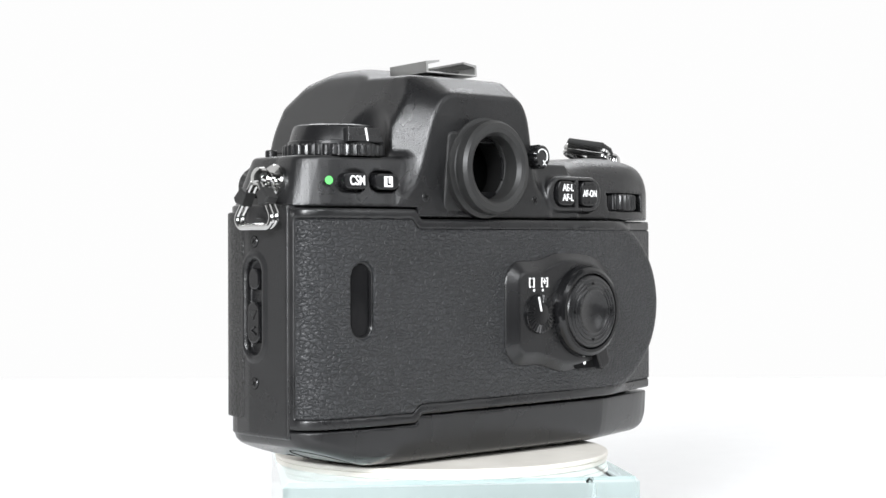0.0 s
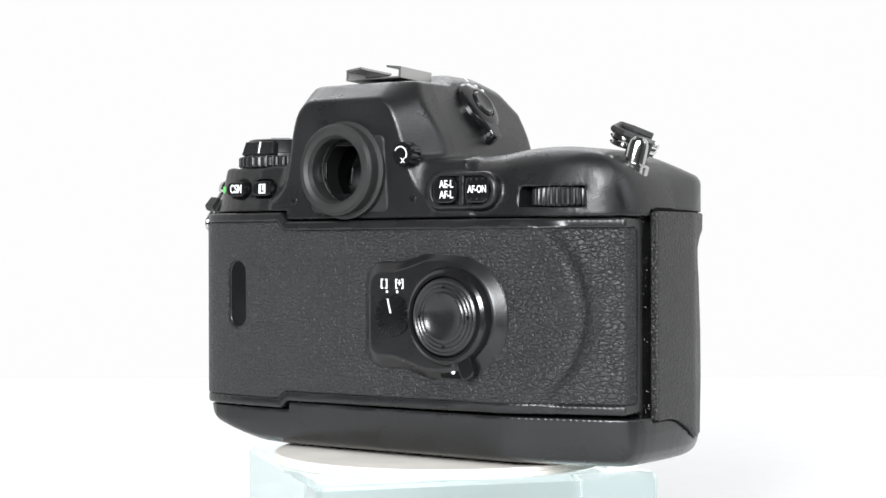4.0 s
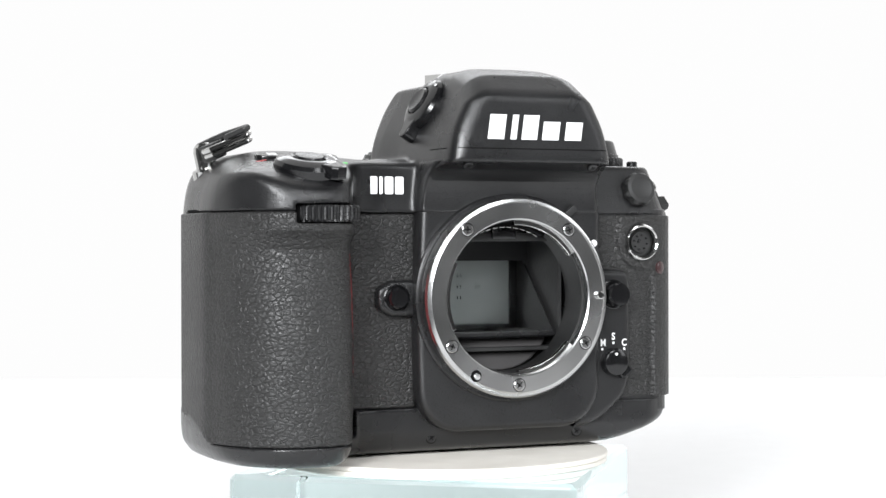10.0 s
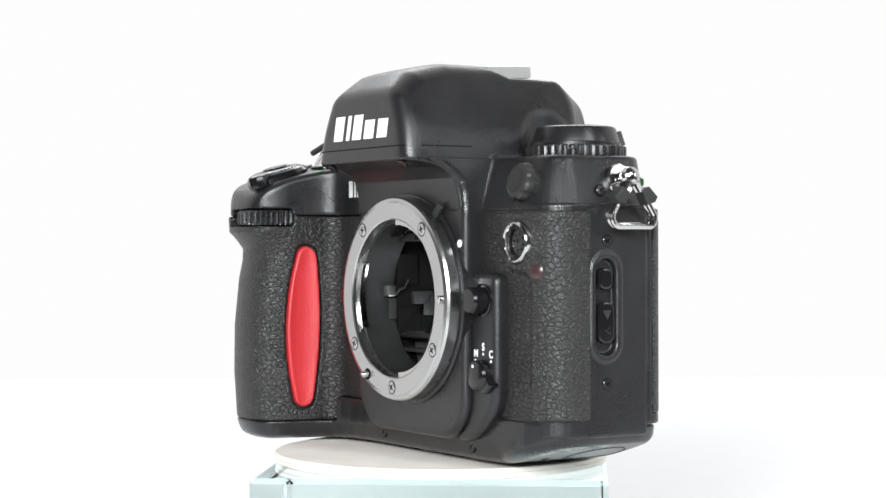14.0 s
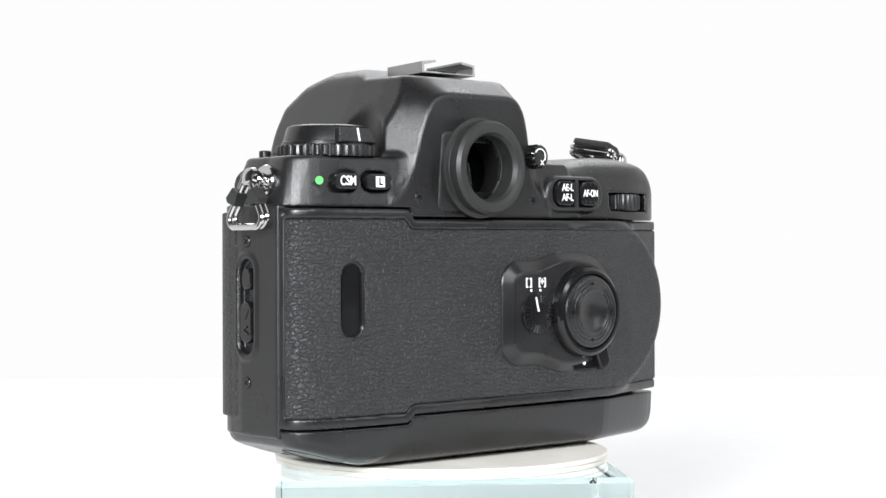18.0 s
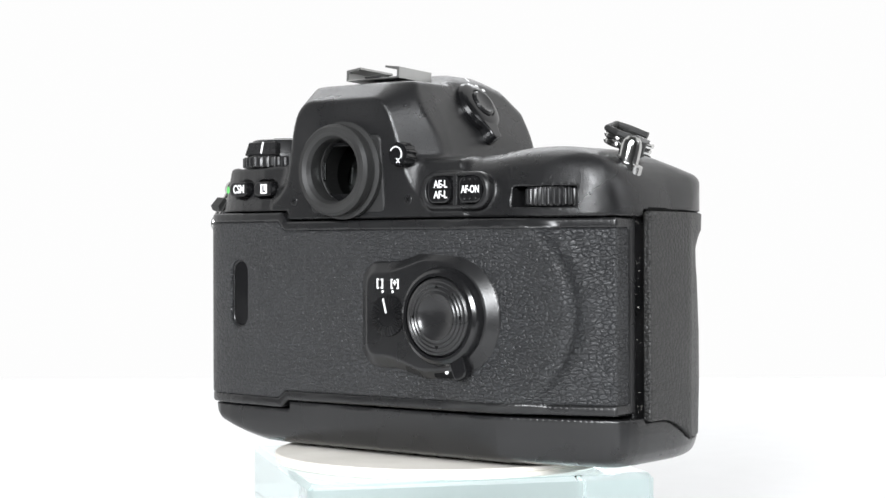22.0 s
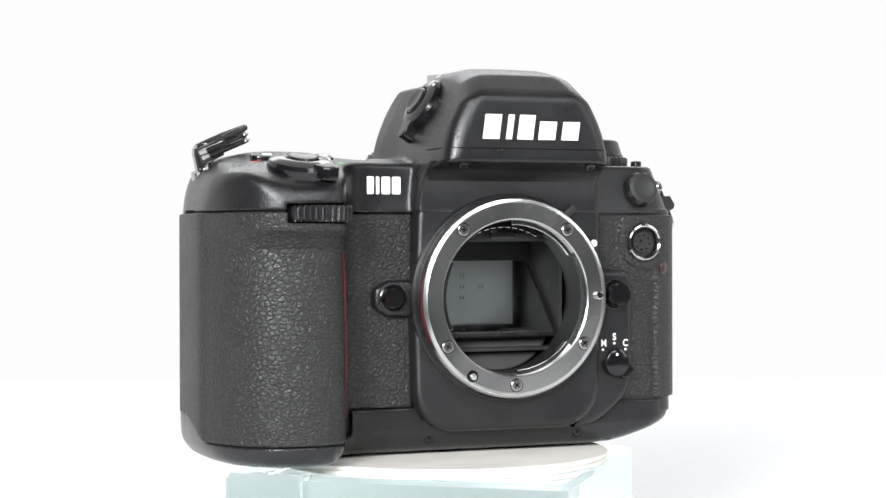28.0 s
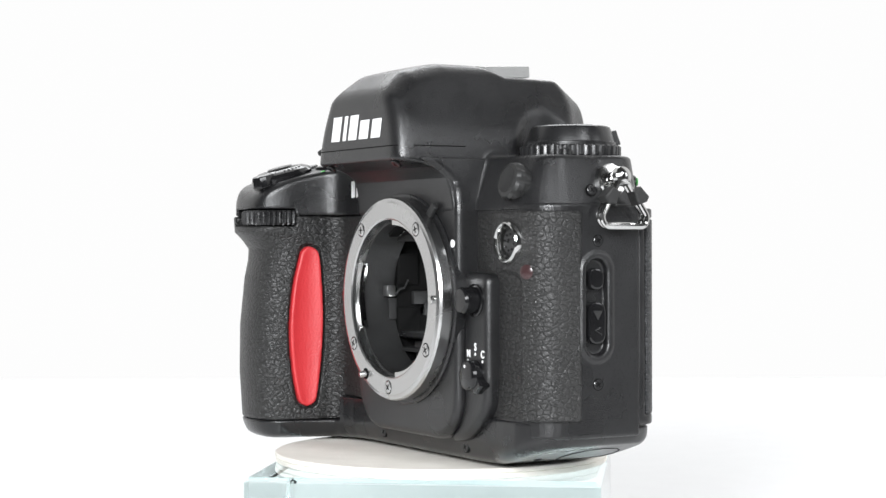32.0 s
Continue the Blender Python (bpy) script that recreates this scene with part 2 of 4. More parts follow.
def front_skin(x, y, z):
    """Leatherette round the front corner; it stands proud round the socket and along the edge."""
    p = chassis_plan(x, y)
    step = either(rod(x, z, -62.2, 63.4, 8.2), x + 67.3 + 0.0 * z, 5)
    step = either(step, np.maximum(x + 54.4, 64 - z), 1.0)
    raised = 0.1 + 1.15 * np.clip(0.5 - step / 1.0, 0, 1) * np.clip((y - 1) / 8, 0.2, 1)
    d = both(p - raised, np.maximum(z - 72.0, 14.8 - z), 0.5)
    d = both(d, np.maximum(x + 45.2, 0.4 - y), 0.4)
    d = less(d, np.maximum(rod(x, z, -62.3, 63.4, 5.7), 8 - y))
    return np.maximum(d, -(p + 0.8))


def waist(z):
    return np.interp(z, [0, 6, 22, 37, 52, 58, 61.5, 64.5, 67, 73, 90], [-1.2, -1.0, 0, -0.2, -1.8, -3.1, -3.3, -1.0, 1.6, 2.0, 2.0]).astype(np.float32)


def grip_mass(x, y, z):
    yy = y - waist(z) * np.clip((y - 12) / 24, 0, 1)
    return poly(x + 0 * z, yy, bend([(79.2, -20), (79.5, 8), (77.4, 21.6), (71.9, 32.5), (64.4, 39.6), (54, 41.8), (45.4, 40.6), (41, 35.5), (36.8, 16), (36.8, -20)], 2))


def grip_floor(y):
    return 13.6 - 6.6 * np.clip((y - 0) / 17, 0, 1) ** 1.5


def red_line(z):
    return 26.6 + waist(z) * 0.4


def red_half(z):
    return 2.1 + 3.1 * np.clip(1 - ((z - 36.8) / 26.5) ** 2, 0, 1)


def red_zone(y, z, grow=0.0):
    return both((np.abs(y - red_line(z)) - red_half(z) - grow) * 0.95, np.abs(z - 36.8) - 25.6 - grow, 2.6)


def dial_slot(x, y, z):
    return both(np.maximum(np.abs(x - 49.7) - 10.6, np.abs(z - 71.5) - 2.7), 30 - y, 0.3)


def grip(x, y, z):
    m = grip_mass(x, y, z)
    inner = both(chassis_plan(x, y) - 1.5, 13.6 - x)     # strip beside the mount plate
    m = either(m, np.broadcast_to(inner, m.shape), 5)
    d = both(m, np.maximum(z - 72.0, np.where(x > 34, grip_floor(y), 14.5) - z), 0.4)
    d = both(d, np.maximum(-7.6 - y, 14.6 - x - 1000 * (y < 5)), 0.6)
    d = np.maximum(d, -(m + 3.5))
    d = less(d, np.maximum(red_zone(y, z, 0.7), np.maximum(x - 46, -(m + 1.6))))
    return less(d, dial_slot(x, y, z), 0.4)


def red_insert(x, y, z):
    m = grip_mass(x, y, z)
    hollow = 0.5 - 1.2 * np.clip(1 - ((y - red_line(z)) / red_half(z)) ** 2, 0, 1) * red_half(z) / 5.2
    d = both(m - hollow, red_zone(y, z), 0.8)
    return np.maximum(np.maximum(d, x - 46), -(m + 2.6))


def bottom(x, y, z):
    front = rpoly(x, z, [(-80, 30), (-77.9, 11.5), (-73.8, 7.6), (-52, 0.9), (-44, 0.2), (71, 0.0), (75.4, 1.0), (78.4, 4.4), (79.6, 10), (80, 30)], 2.0)
    side = rpoly(y - 9.5 * np.clip((x - 42) / 32, 0, 1), z + 0 * x, [(-30.5, 30), (-30.5, 14), (-28, 2.6), (-22, 0), (36.5, 0), (41.4, 3), (46.5, 30)], 2.5)
    p = poly(x, y, soft([(-77.2, -19), (-74.5, -23.6), (-68, -27), (0, -30.8), (40, -30.4), (54, -27), (72, -22), (79, -16), (79.5, 8), (76.9, 21.4), (71.5, 31.9), (64.2, 38.8), (54, 40.9), (45.6, 39.8), (41.2, 34.6), (38.6, 24), (34, 15.4), (0, 15.3), (-62, 15), (-69, 13), (-74.6, 8.4), (-77, 2)], 2))
    p = p + 0.055 * np.maximum(0, 8 - z) ** 2
    d = both(both(p, side, 3), front, 3)
    top = np.where((y < -8), np.where(x > -38, 14.6, 12.3), np.where(x > 34, grip_floor(y) - 0.12, 14.4))
    return both(d, z - top, 0.2)


def deck_left(x, y, z):
    p = poly(x, y, [(30, -28.5), (30, 14.8)] + bend([(-58, 14.8), (-69, 13.6), (-75.8, 7.5), (-77.2, -2), (-77.2, -12), (-75.5, -20), (-66, -26), (-50, -28.2)]))
    lean = 0.14 + 0.24 * np.clip((y + 22) / 14, 0, 1)
    return both(p + lean * np.maximum(z - 72, 0), z - 87.4, 1.0)


def deck_right(x, y, z):
    s = poly(x, z, [(10, 60)] + bend([(10, 87.6), (34, 88.2), (44, 90.2), (55, 90.6), (64, 89.8), (71.5, 87.0), (76.8, 80.8), (79.6, 73), (80.6, 66)]) + [(88, 60)])
    nose = [(2, 99), (10, 92.4), (18, 88.4), (36.4, 82.2), (41.6, 77.6), (44, 71)]
    f = poly(y, z, [(-33, 60)] + bend([(-29.6, 70), (-26.8, 80.5), (-22.6, 92), (-14, 99)] + nose) + [(48, 60)])
    p = poly(x, y, [(0, 15.4)] + [(0, -28.5)] + bend([(50, -27.8), (64, -26.2), (75, -21), (79.1, -10), (79.2, 8), (77.0, 22.6), (71.2, 34.2), (64, 41), (54, 42.6), (45.4, 41.2), (41, 35), (39.4, 27), (36, 18.6), (31, 15.8), (20, 15.4)], 3))
    return both(both(s, f, 6), p, 2 + 2.5 * np.clip((x - 56) / 10, 0, 1) * np.clip((20 - y) / 14, 0, 1))


def prism(x, y, z):
    u = np.abs(x - AXIS - 0.8 * np.clip(-y / 20, 0, 1)) + np.maximum(0, y + 14) * 0.06
    rear = rpoly(y, z, [(-28.4, 60), (-28.4, 72), (-31.0, 99), (-31.4, 107.2), (-24.8, 111.3), (-20.5, 111.5), (-3, 111.8), (2.5, 114.6), (8, 117.5), (60, 117), (60, 60)], 0.8)
    fore = rpoly(y, z, [(-80, 20), (-80, 117), (17, 117), (28.8, 112.9), (36.9, 105.8), (38.4, 89), (40, 20)], 4.0)
    brow = poly(y, z, [(-60, 60), (-60, 150), (60, 150), (60, 87.4), (38.3, 87.4)] + bend([(37, 86.7), (29, 85.6), (23.4, 83.6), (21.2, 78), (20.6, 69)]) + [(20.6, 60)])
    front = poly(u, z, [(-30, 60)] + bend([(-30, 117.2), (9.5, 117.2), (15.6, 116.2), (19.4, 112.4), (22.4, 106.4), (28.6, 94), (31.4, 83), (32.8, 75)], 3) + [(33, 60)])
    plan = poly(u, y, [(-30, 38.8)] + bend([(18, 38.9), (26, 38.8), (30.6, 35.6), (32.0, 26)], 3) + [(32.2, -60), (-30, -60)])
    panel = poly(u, z, [(-40, 60), (-40, 106.4)] + bend([(9, 106.4), (14.6, 106.3), (18.2, 103), (20.2, 97), (21.4, 90), (22.6, 84), (24.6, 79), (28.5, 75), (34, 72.5)], 3) + [(34, 60)])
    facet = panel * 0.83 - (y + 30.7) * 0.56
    d = both(both(fore, front, 5), plan, 5)
    d = both(both(d, rear, 1.0), brow, 0.8)
    d = both(d, facet, 0.7)
    return less(d, np.maximum(rod(x, y, -54, -11.5, 15.7), 80 - z), 0.8)


def top_cover(x, y, z):
    d = either(deck_left(x, y, z), deck_right(x, y, z), 3)
    d = either(d, prism(x, y, z), 2.5)
    low = np.where(y < -8, np.where(x > -38, 70.5, 73.2), 72.25)
    d = both(d, low - z, 0.3)
    # mouldings round the rear buttons
    pod = both(rpoly(x, z, [(15.6, 72.6), (40.6, 72.6), (40.6, 83.6), (15.6, 83.6)], 5.2), np.abs(y + 28.2) - 1.9, 1.2)
    d = either(d, pod, 0.8)
    d = less(d, both(rpoly(x, z, [(18, 74.2), (38.6, 74.2), (38.6, 82.4), (18, 82.4)], 3.9), y + 28.6))
    for cx in (-59.9, -48.9):
        d = less(d, both(capsule(x, z, cx - 2.1, 80.3, cx + 2.1, 80.3, 2.9), np.abs(y + 27) - 2.2))
    d = less(d, both(np.maximum(np.abs(x - 56.4) - 9.9, np.abs(z - 76.1) - 2.9), y + 20))
    d = less(d, dial_slot(x, y, z))
    # viewfinder tunnel
    d = less(d, both(rod(x, z, EYEX, 85, 9.6), y + 6))
    # underside of the prism's brow and the seat of the mode dial
    return less(d, np.maximum(rod(x, y, -54, -11.5, 14.9), np.maximum(87.0 - z, z - 92)))


def front_plate(x, y, z):
    o = rpoly(x, z, [(AXIS - 30.0, 7.2), (AXIS + 29.4, 7.2), (AXIS + 30.4, 40), (AXIS + 29.2, 70), (AXIS + 27, 100), (AXIS - 27, 100), (AXIS - 30.4, 72)], 13)
    reach = 20.6 + 0.105 * np.maximum(0, z - 77.2) ** 2
    d = both(o, (y - reach) * np.where(z > 80, 0.6, 1.0), 2.0)
    d = both(d, np.maximum(-y + 2, z - 87.4))
    d = less(d, np.maximum(np.maximum(np.abs(x - AXIS) - 20.9, np.abs(z - 51) - 20.4), y - 12.5))
    return less(d, rod(x, z, AXIS, 47, 23.2), 0.2)


def control_pod(x, y, z):
    o = poly(x, z, [(-36, 55)] + bend([(-50, 55), (-56.6, 54.8), (-56.7, 48)], 3) + bend([(-56.7, 26), (-56, 17.5), (-50, 11.6), (-43.5, 7.4), (-34, 6.4)], 3))
    d = both(o, np.abs(y - 12) - 6.15, 2.0)
    edge = rpoly(x, z, [(AXIS - 30.0, 7.2), (AXIS + 29.4, 7.2), (AXIS + 30.4, 40), (AXIS + 29.2, 70), (AXIS + 27, 100), (AXIS - 27, 100), (AXIS - 30.4, 72)], 13)
    return less(d, edge - 0.25)


def preview_pod(x, y, z):
    o = rpoly(x, z, [(10, 41.6), (23, 41.6), (27.6, 44), (27.6, 50), (23, 52.4), (10, 52.4)], 2.6)
    d = both(o, np.abs(y - 14) - 4.6, 1.5)
    return np.maximum(d, AXIS + 30.2 - x)


def selector_pad(x, y, z):
    o = either(rpoly(x, z, [(-5, 26.9), (24, 26.9), (24, 58), (-5, 58)], 7), rod(x, z, 27.6, 42.4, 18.2), 8)
    rise = 0.4 + 2.2 * np.clip((-o - 0.3) / 3.2, 0, 1)
    return np.maximum(o, np.maximum(-(y + 31.3 + rise), y + 29))


def parts_of_body():
    solid("chassis", chassis, (-79, -31, 10), (76, 15, 75), STEP, BLACK, body)
    door = solid("back_door", back_door, (-79, -34, 11), (80, -8, 75), STEP, SATIN, body, "satin black hinged back door")
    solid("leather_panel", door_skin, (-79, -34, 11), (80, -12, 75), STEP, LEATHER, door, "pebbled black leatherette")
    pad = solid("selector_base", selector_pad, (-7, -36, 24), (48, -29, 62), STEP, SATIN, door)
    solid("bottom_plate", bottom, (-79, -33, -1), (80, 46, 15), STEP, SATIN, body, "smooth satin black bottom plate")
    solid("top_cover", top_cover, (-79, -34, 70), (80, 46, 118), STEP, BLACK, body, "grained black top cover with prism hump")
    solid("front_plate", front_plate, (-46, 0, 5), (18, 34, 90), STEP, BLACK, body)
    solid("control_pod", control_pod, (-59, 5, 4), (-38, 20, 57), STEP, BLACK, body)
    solid("preview_pod", preview_pod, (14, 8, 40), (29, 20, 54), STEP, BLACK, body)
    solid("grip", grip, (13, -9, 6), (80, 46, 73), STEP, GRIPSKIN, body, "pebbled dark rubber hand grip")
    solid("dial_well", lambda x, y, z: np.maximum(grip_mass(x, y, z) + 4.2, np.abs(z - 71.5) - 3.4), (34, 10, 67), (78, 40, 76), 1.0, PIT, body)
    # Added black filler that stops light coming through the joint above the grip.
    solid("seam_filler", lambda x, y, z: less(np.maximum(grip_mass(x, y, z) + 1.3, np.maximum(np.abs(z - 72.1) - 1.0, -6 - y)), dial_slot(x, y, z)), (34, -8, 70), (79, 46, 74), STEP, PIT, body)
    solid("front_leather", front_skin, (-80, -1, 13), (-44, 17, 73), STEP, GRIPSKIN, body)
    solid("grip_insert", red_insert, (34, 14, 8), (47, 40, 65), 0.4, RED, body, "red rubber finger insert")
    return door, pad


door, pad = parts_of_body()

# ---- small parts ----


def lathe(rings, segments=64, flute=None):
    """A turned shape from (radius, height) pairs in millimetres; flute(angle, radius) may shape the rim."""
    bm = bmesh.new()
    loops = []
    for r, h in rings:
        if r <= 0:
            loops.append([bm.verts.new((0, 0, h * MM))])
        else:
            loop = []
            for i in range(segments):
                a = 2 * math.pi * i / segments
                q = (flute(a, r) if flute else r) * MM
                loop.append(bm.verts.new((q * math.cos(a), q * math.sin(a), h * MM)))
            loops.append(loop)
    for a, b in zip(loops, loops[1:]):
        for i in range(segments):
            q = [a[i % len(a)], a[(i + 1) % len(a)], b[(i + 1) % len(b)], b[i % len(b)]]
            q = [v for k, v in enumerate(q) if v not in q[:k]]
            if len(q) > 2:
                bm.faces.new(q)
    bmesh.ops.recalc_face_normals(bm, faces=bm.faces)
    return bm


def knurl(teeth, depth, limit=0.0):
    """Rim with flat teeth and narrow grooves; radii under limit stay round."""
    def shape(a, r):
        s = math.cos(a * teeth)
        return r if r < limit else r - depth * (0.5 + 0.5 * s) ** 1.6
    return shape


def block(lo, hi, bevel=0.0, segments=2):
    bm = bmesh.new()
    bmesh.ops.create_cube(bm, size=1)
    for v in bm.verts:
        v.co = Vector([(a + b) / 2 + c * (b - a) for a, b, c in zip(lo, hi, v.co)]) * MM
    if bevel:
        bmesh.ops.bevel(bm, geom=bm.edges[:], offset=bevel * MM, segments=segments, affect="EDGES", profile=0.5)
    return bm


def slab(outline, z0, z1, bevel=0.3):
    """A plate with the given outline, its upper edge rounded."""
    bm = bmesh.new()
    vs = [bm.verts.new((x * MM, y * MM, z0 * MM)) for x, y in outline]
    f = bm.faces.new(vs)
    top = bmesh.ops.extrude_face_region(bm, geom=[f])["geom"]
    for v in top:
        if isinstance(v, bmesh.types.BMVert):
            v.co.z = z1 * MM
    bmesh.ops.recalc_face_normals(bm, faces=bm.faces)
    if bevel:
        es = [e for e in bm.edges if all(abs(v.co.z - z1 * MM) < 1e-7 for v in e.verts)]
        bmesh.ops.bevel(bm, geom=es, offset=bevel * MM, segments=2, affect="EDGES", profile=0.5)
        flat = [f for f in bm.faces if all(abs(v.co.z - z1 * MM) < 1e-7 for v in f.verts)]
        bmesh.ops.inset_region(bm, faces=flat, thickness=0.05 * MM, depth=0)
    return bm


def round_rect(w, h, r, n=6):
    out = []
    for cx, cy, a0 in ((w / 2 - r, h / 2 - r, 0), (-w / 2 + r, h / 2 - r, 90), (-w / 2 + r, -h / 2 + r, 180), (w / 2 - r, -h / 2 + r, 270)):
        out += [(cx + r * math.cos(radians(a0 + 90 * i / n)), cy + r * math.sin(radians(a0 + 90 * i / n))) for i in range(n + 1)]
    return out


def tube(points, r, closed=False, sides=10):
    """A bent wire through the points."""
    cu = bpy.data.curves.new("wire", "CURVE")
    cu.dimensions, cu.bevel_depth, cu.bevel_resolution, cu.use_fill_caps = "3D", r * MM, 3, True
    sp = cu.splines.new("POLY")
    sp.points.add(len(points) - 1)
    for p, q in zip(sp.points, points):
        p.co = (*[c * MM for c in q], 1)
    sp.use_cyclic_u = closed
    return mesh_from(cu)


def mesh_from(curve):
    ob = bpy.data.objects.new("work", curve)
    scene.collection.objects.link(ob)
    got = ob.evaluated_get(bpy.context.evaluated_depsgraph_get()).to_mesh()
    bm = bmesh.new()
    bm.from_mesh(got)
    bpy.data.objects.remove(ob)
    bpy.data.curves.remove(curve)
    return bm


PLACED = {}


def seat(ob, at, normal=(0, -1, 0), up=(0, 0, 1), spin=0.0):
    """Set a part on the body: its z along normal, its y towards up."""
    n = Vector(normal).normalized()
    u = Vector(up)
    u = (u - n * u.dot(n)).normalized()
    r = u.cross(n)
    m = Matrix((r, u, n)).transposed().to_4x4()
    m.translation = Vector(at) * MM
    if spin:
        m = m @ Matrix.Rotation(radians(spin), 4, "Z")
    ob.matrix_basis = m
    PLACED[ob.name] = m
    return ob


def under(ob, m_parent):
    """Keep a part that was seated in body space where it is, below a part that was seated too."""
    unit = Matrix.Identity(4)
    ob.matrix_basis = PLACED.get(m_parent.name, unit).inverted() @ PLACED.get(ob.name, unit)
    ob.parent = m_parent
    return ob


def words(name, text, size, material, parent, at, normal=(0, -1, 0), up=(0, 0, 1), spin=0.0, squeeze=1.0, shear=0.0, bold=0.0):
    cu = bpy.data.curves.new("text", "FONT")
    cu.body, cu.size, cu.align_x, cu.align_y, cu.extrude, cu.shear, cu.offset = text, size * MM, "CENTER", "CENTER", 0.06 * MM, shear, bold * MM
    bm = mesh_from(cu)
    for v in bm.verts:
        v.co.x *= squeeze
    ob = part(name, bm, material, parent)
    return seat(ob, at, normal, up, spin)


def shared(name, source, parent):
    ob = new(name, source.data)
    ob.parent = parent
    if "label" in source:
        ob["label"] = source["label"]
    return ob


SCREWS = {}


def screw(name, r, material, at, normal, spin=0.0, holder=None, up=(0, 0, 1)):
    """A round-headed screw with a dark cross slot."""
    key = (name, r)
    if key not in SCREWS:
        head = part(name, lathe([(0, -0.6), (r, -0.6), (r, 0.12), (r * 0.86, 0.3), (0, 0.34)], 24), material, body)
        cross = []
        for q in range(4):
            c, d = math.cos(q * math.pi / 2), math.sin(q * math.pi / 2)
            cross += [(c * u - d * v, d * u + c * v) for u, v in ((r * 0.12, -r * 0.12), (r * 0.56, -r * 0.09), (r * 0.56, r * 0.09))]
        slot = part("screw_slot", slab(cross, 0.25, 0.38, 0), PIT, head)
        rim = part("screw_rim", lathe([(r * 0.98, -0.4), (r * 1.18, -0.4), (r * 1.16, 0.06), (r * 0.98, 0.1)], 24), PIT, head)
        SCREWS[key] = (head, slot, rim)
    else:
        a, b, c = SCREWS[key]
        head = shared(name, a, body)
        shared("screw_slot", b, head)
        shared("screw_rim", c, head)
    seat(head, at, normal, up, spin)
    if holder:
        under(head, holder)
    return head


def drop(shape, p, direction):
    """Where a straight line from p first meets a moulded shape."""
    d = Vector(direction).normalized()
    q = Vector(p)
    for k in range(80):
        f = float(np.ravel(shape(*[np.array([[[c]]], np.float32) for c in q]))[0])
        q += d * max(min(f, 3.0) * 0.7, -1.0)
        if abs(f) < 0.01:
            break
    return q


REAR, FRONT, UP = (0, -1, 0), (0, 1, 0), (0, 0, 1)

# rear: viewfinder


def eye_plate(x, y, z):
    d = both(rpoly(x, z, [(EYEX - 14.7, 72.2), (EYEX + 14.7, 72.2), (EYEX + 14.7, 95.2), (EYEX - 14.7, 95.2)], 2), np.abs(y + 28.1 + (z - 72) * 0.092) - 1.0, 0.4)
    return less(d, rod(x, z, EYEX, 85, 9.4))


solid("eyepiece_plate", eye_plate, (EYEX - 15, -32, 72), (EYEX + 15, -26, 96), 0.4, DULL, body)
cup = seat(part("eyecup", lathe([(9.7, 0), (14.4, 0), (14.6, 0.5), (14.6, 2.2), (13.2, 2.6), (12.9, 3.2), (13.6, 3.6), (13.8, 4.6), (13.6, 6.4), (12.8, 7.4), (11.4, 7.6), (10.2, 7.0), (9.4, 5.8), (9.2, 4.0), (9.5, 2), (9.7, 0)], 72), RUBBER, body, "round black rubber eyecup"), (EYEX, -29.2, 85))
tunnel = seat(part("eyepiece_tube", lathe([(9.1, 0), (9.5, 0), (9.5, 21), (9.1, 21), (9.1, 0)], 48), PIT, body), (EYEX, -8, 85))


def eye_mask():
    def f(x, y, z):
        return less(np.maximum(rod(x, z, EYEX, 85, 9.3), np.abs(y + 29.6) - 0.5), poly(x, z, [(EYEX - 8.6, 80), (EYEX - 6, 78), (EYEX + 6, 78), (EYEX + 8.6, 80), (EYEX + 8.6, 90.5), (EYEX + 7, 92.2), (EYEX - 7, 92.2), (EYEX - 8.6, 90.5)]))
    return solid("eyepiece_frame", f, (EYEX - 10, -31, 75), (EYEX + 10, -28, 95), 0.3, GLOSS, body)


eye_mask()
seat(part("eyepiece_glass", lathe([(0, 0), (9.0, 0), (9.0, 0.4), (0, 0.4)], 48), EYEGLASS, body, "silvery viewfinder glass"), (EYEX, -23, 85), (0, -1, 0.095))

# rear: dioptre knob, screws, buttons and dial
dio = seat(part("diopter_knob", lathe([(0, -1), (3.6, -1), (3.7, 0), (3.7, 3.2), (3.2, 3.9), (0, 4.1)], 96, knurl(12, 0.5, 3.4)), GLOSS, body), (9.6, -29.2, 88.9), (0.1, -1, 0.05))
under(part("diopter_arc", tube([(9.4 + 2.2 * math.sin(radians(a)), -33.32, 89.0 + 2.2 * math.cos(radians(a))) for a in range(-60, 121, 15)], 0.2), WHITE, body), dio)
under(words("diopter_mark", "x", 3.2, WHITE, body, (10.3, -33.35, 87.4)), dio)
screw("screw", 1.45, SATIN, (-34.9, -28.95, 76.3), REAR, 20)
screw("screw", 1.45, SATIN, (10.6, -28.95, 76.0), REAR, 50)
ael = seat(part("ae_lock_button", slab(round_rect(8.4, 7.6, 2.6), -1, 2.0, 0.5), GLOSS, body), (23.2, -28.7, 78.4))
under(words("button_text", "AE-L\nAF-L", 3.0, WHITE, body, (23.9, -30.75, 78.5), squeeze=0.82, bold=0.06), ael)
afon = seat(part("af_on_button", slab(round_rect(8.2, 7.6, 2.4), -1, 1.8, 0.5), GLOSS, body), (34.2, -28.6, 78.4))
under(words("button_text", "AF-ON", 2.9, WHITE, body, (34.4, -30.48, 78.4), squeeze=0.72, bold=0.06), afon)
for i in range(3):
    for dz in (2.9, -2.6):
        under(seat(part("button_pip", lathe([(0.38, 0), (0.38, 0.2), (0.2, 0.35), (0, 0.38)], 10), GLOSS, body), (32.2 + 2 * i, -30.4, 78.4 + dz)), afon)
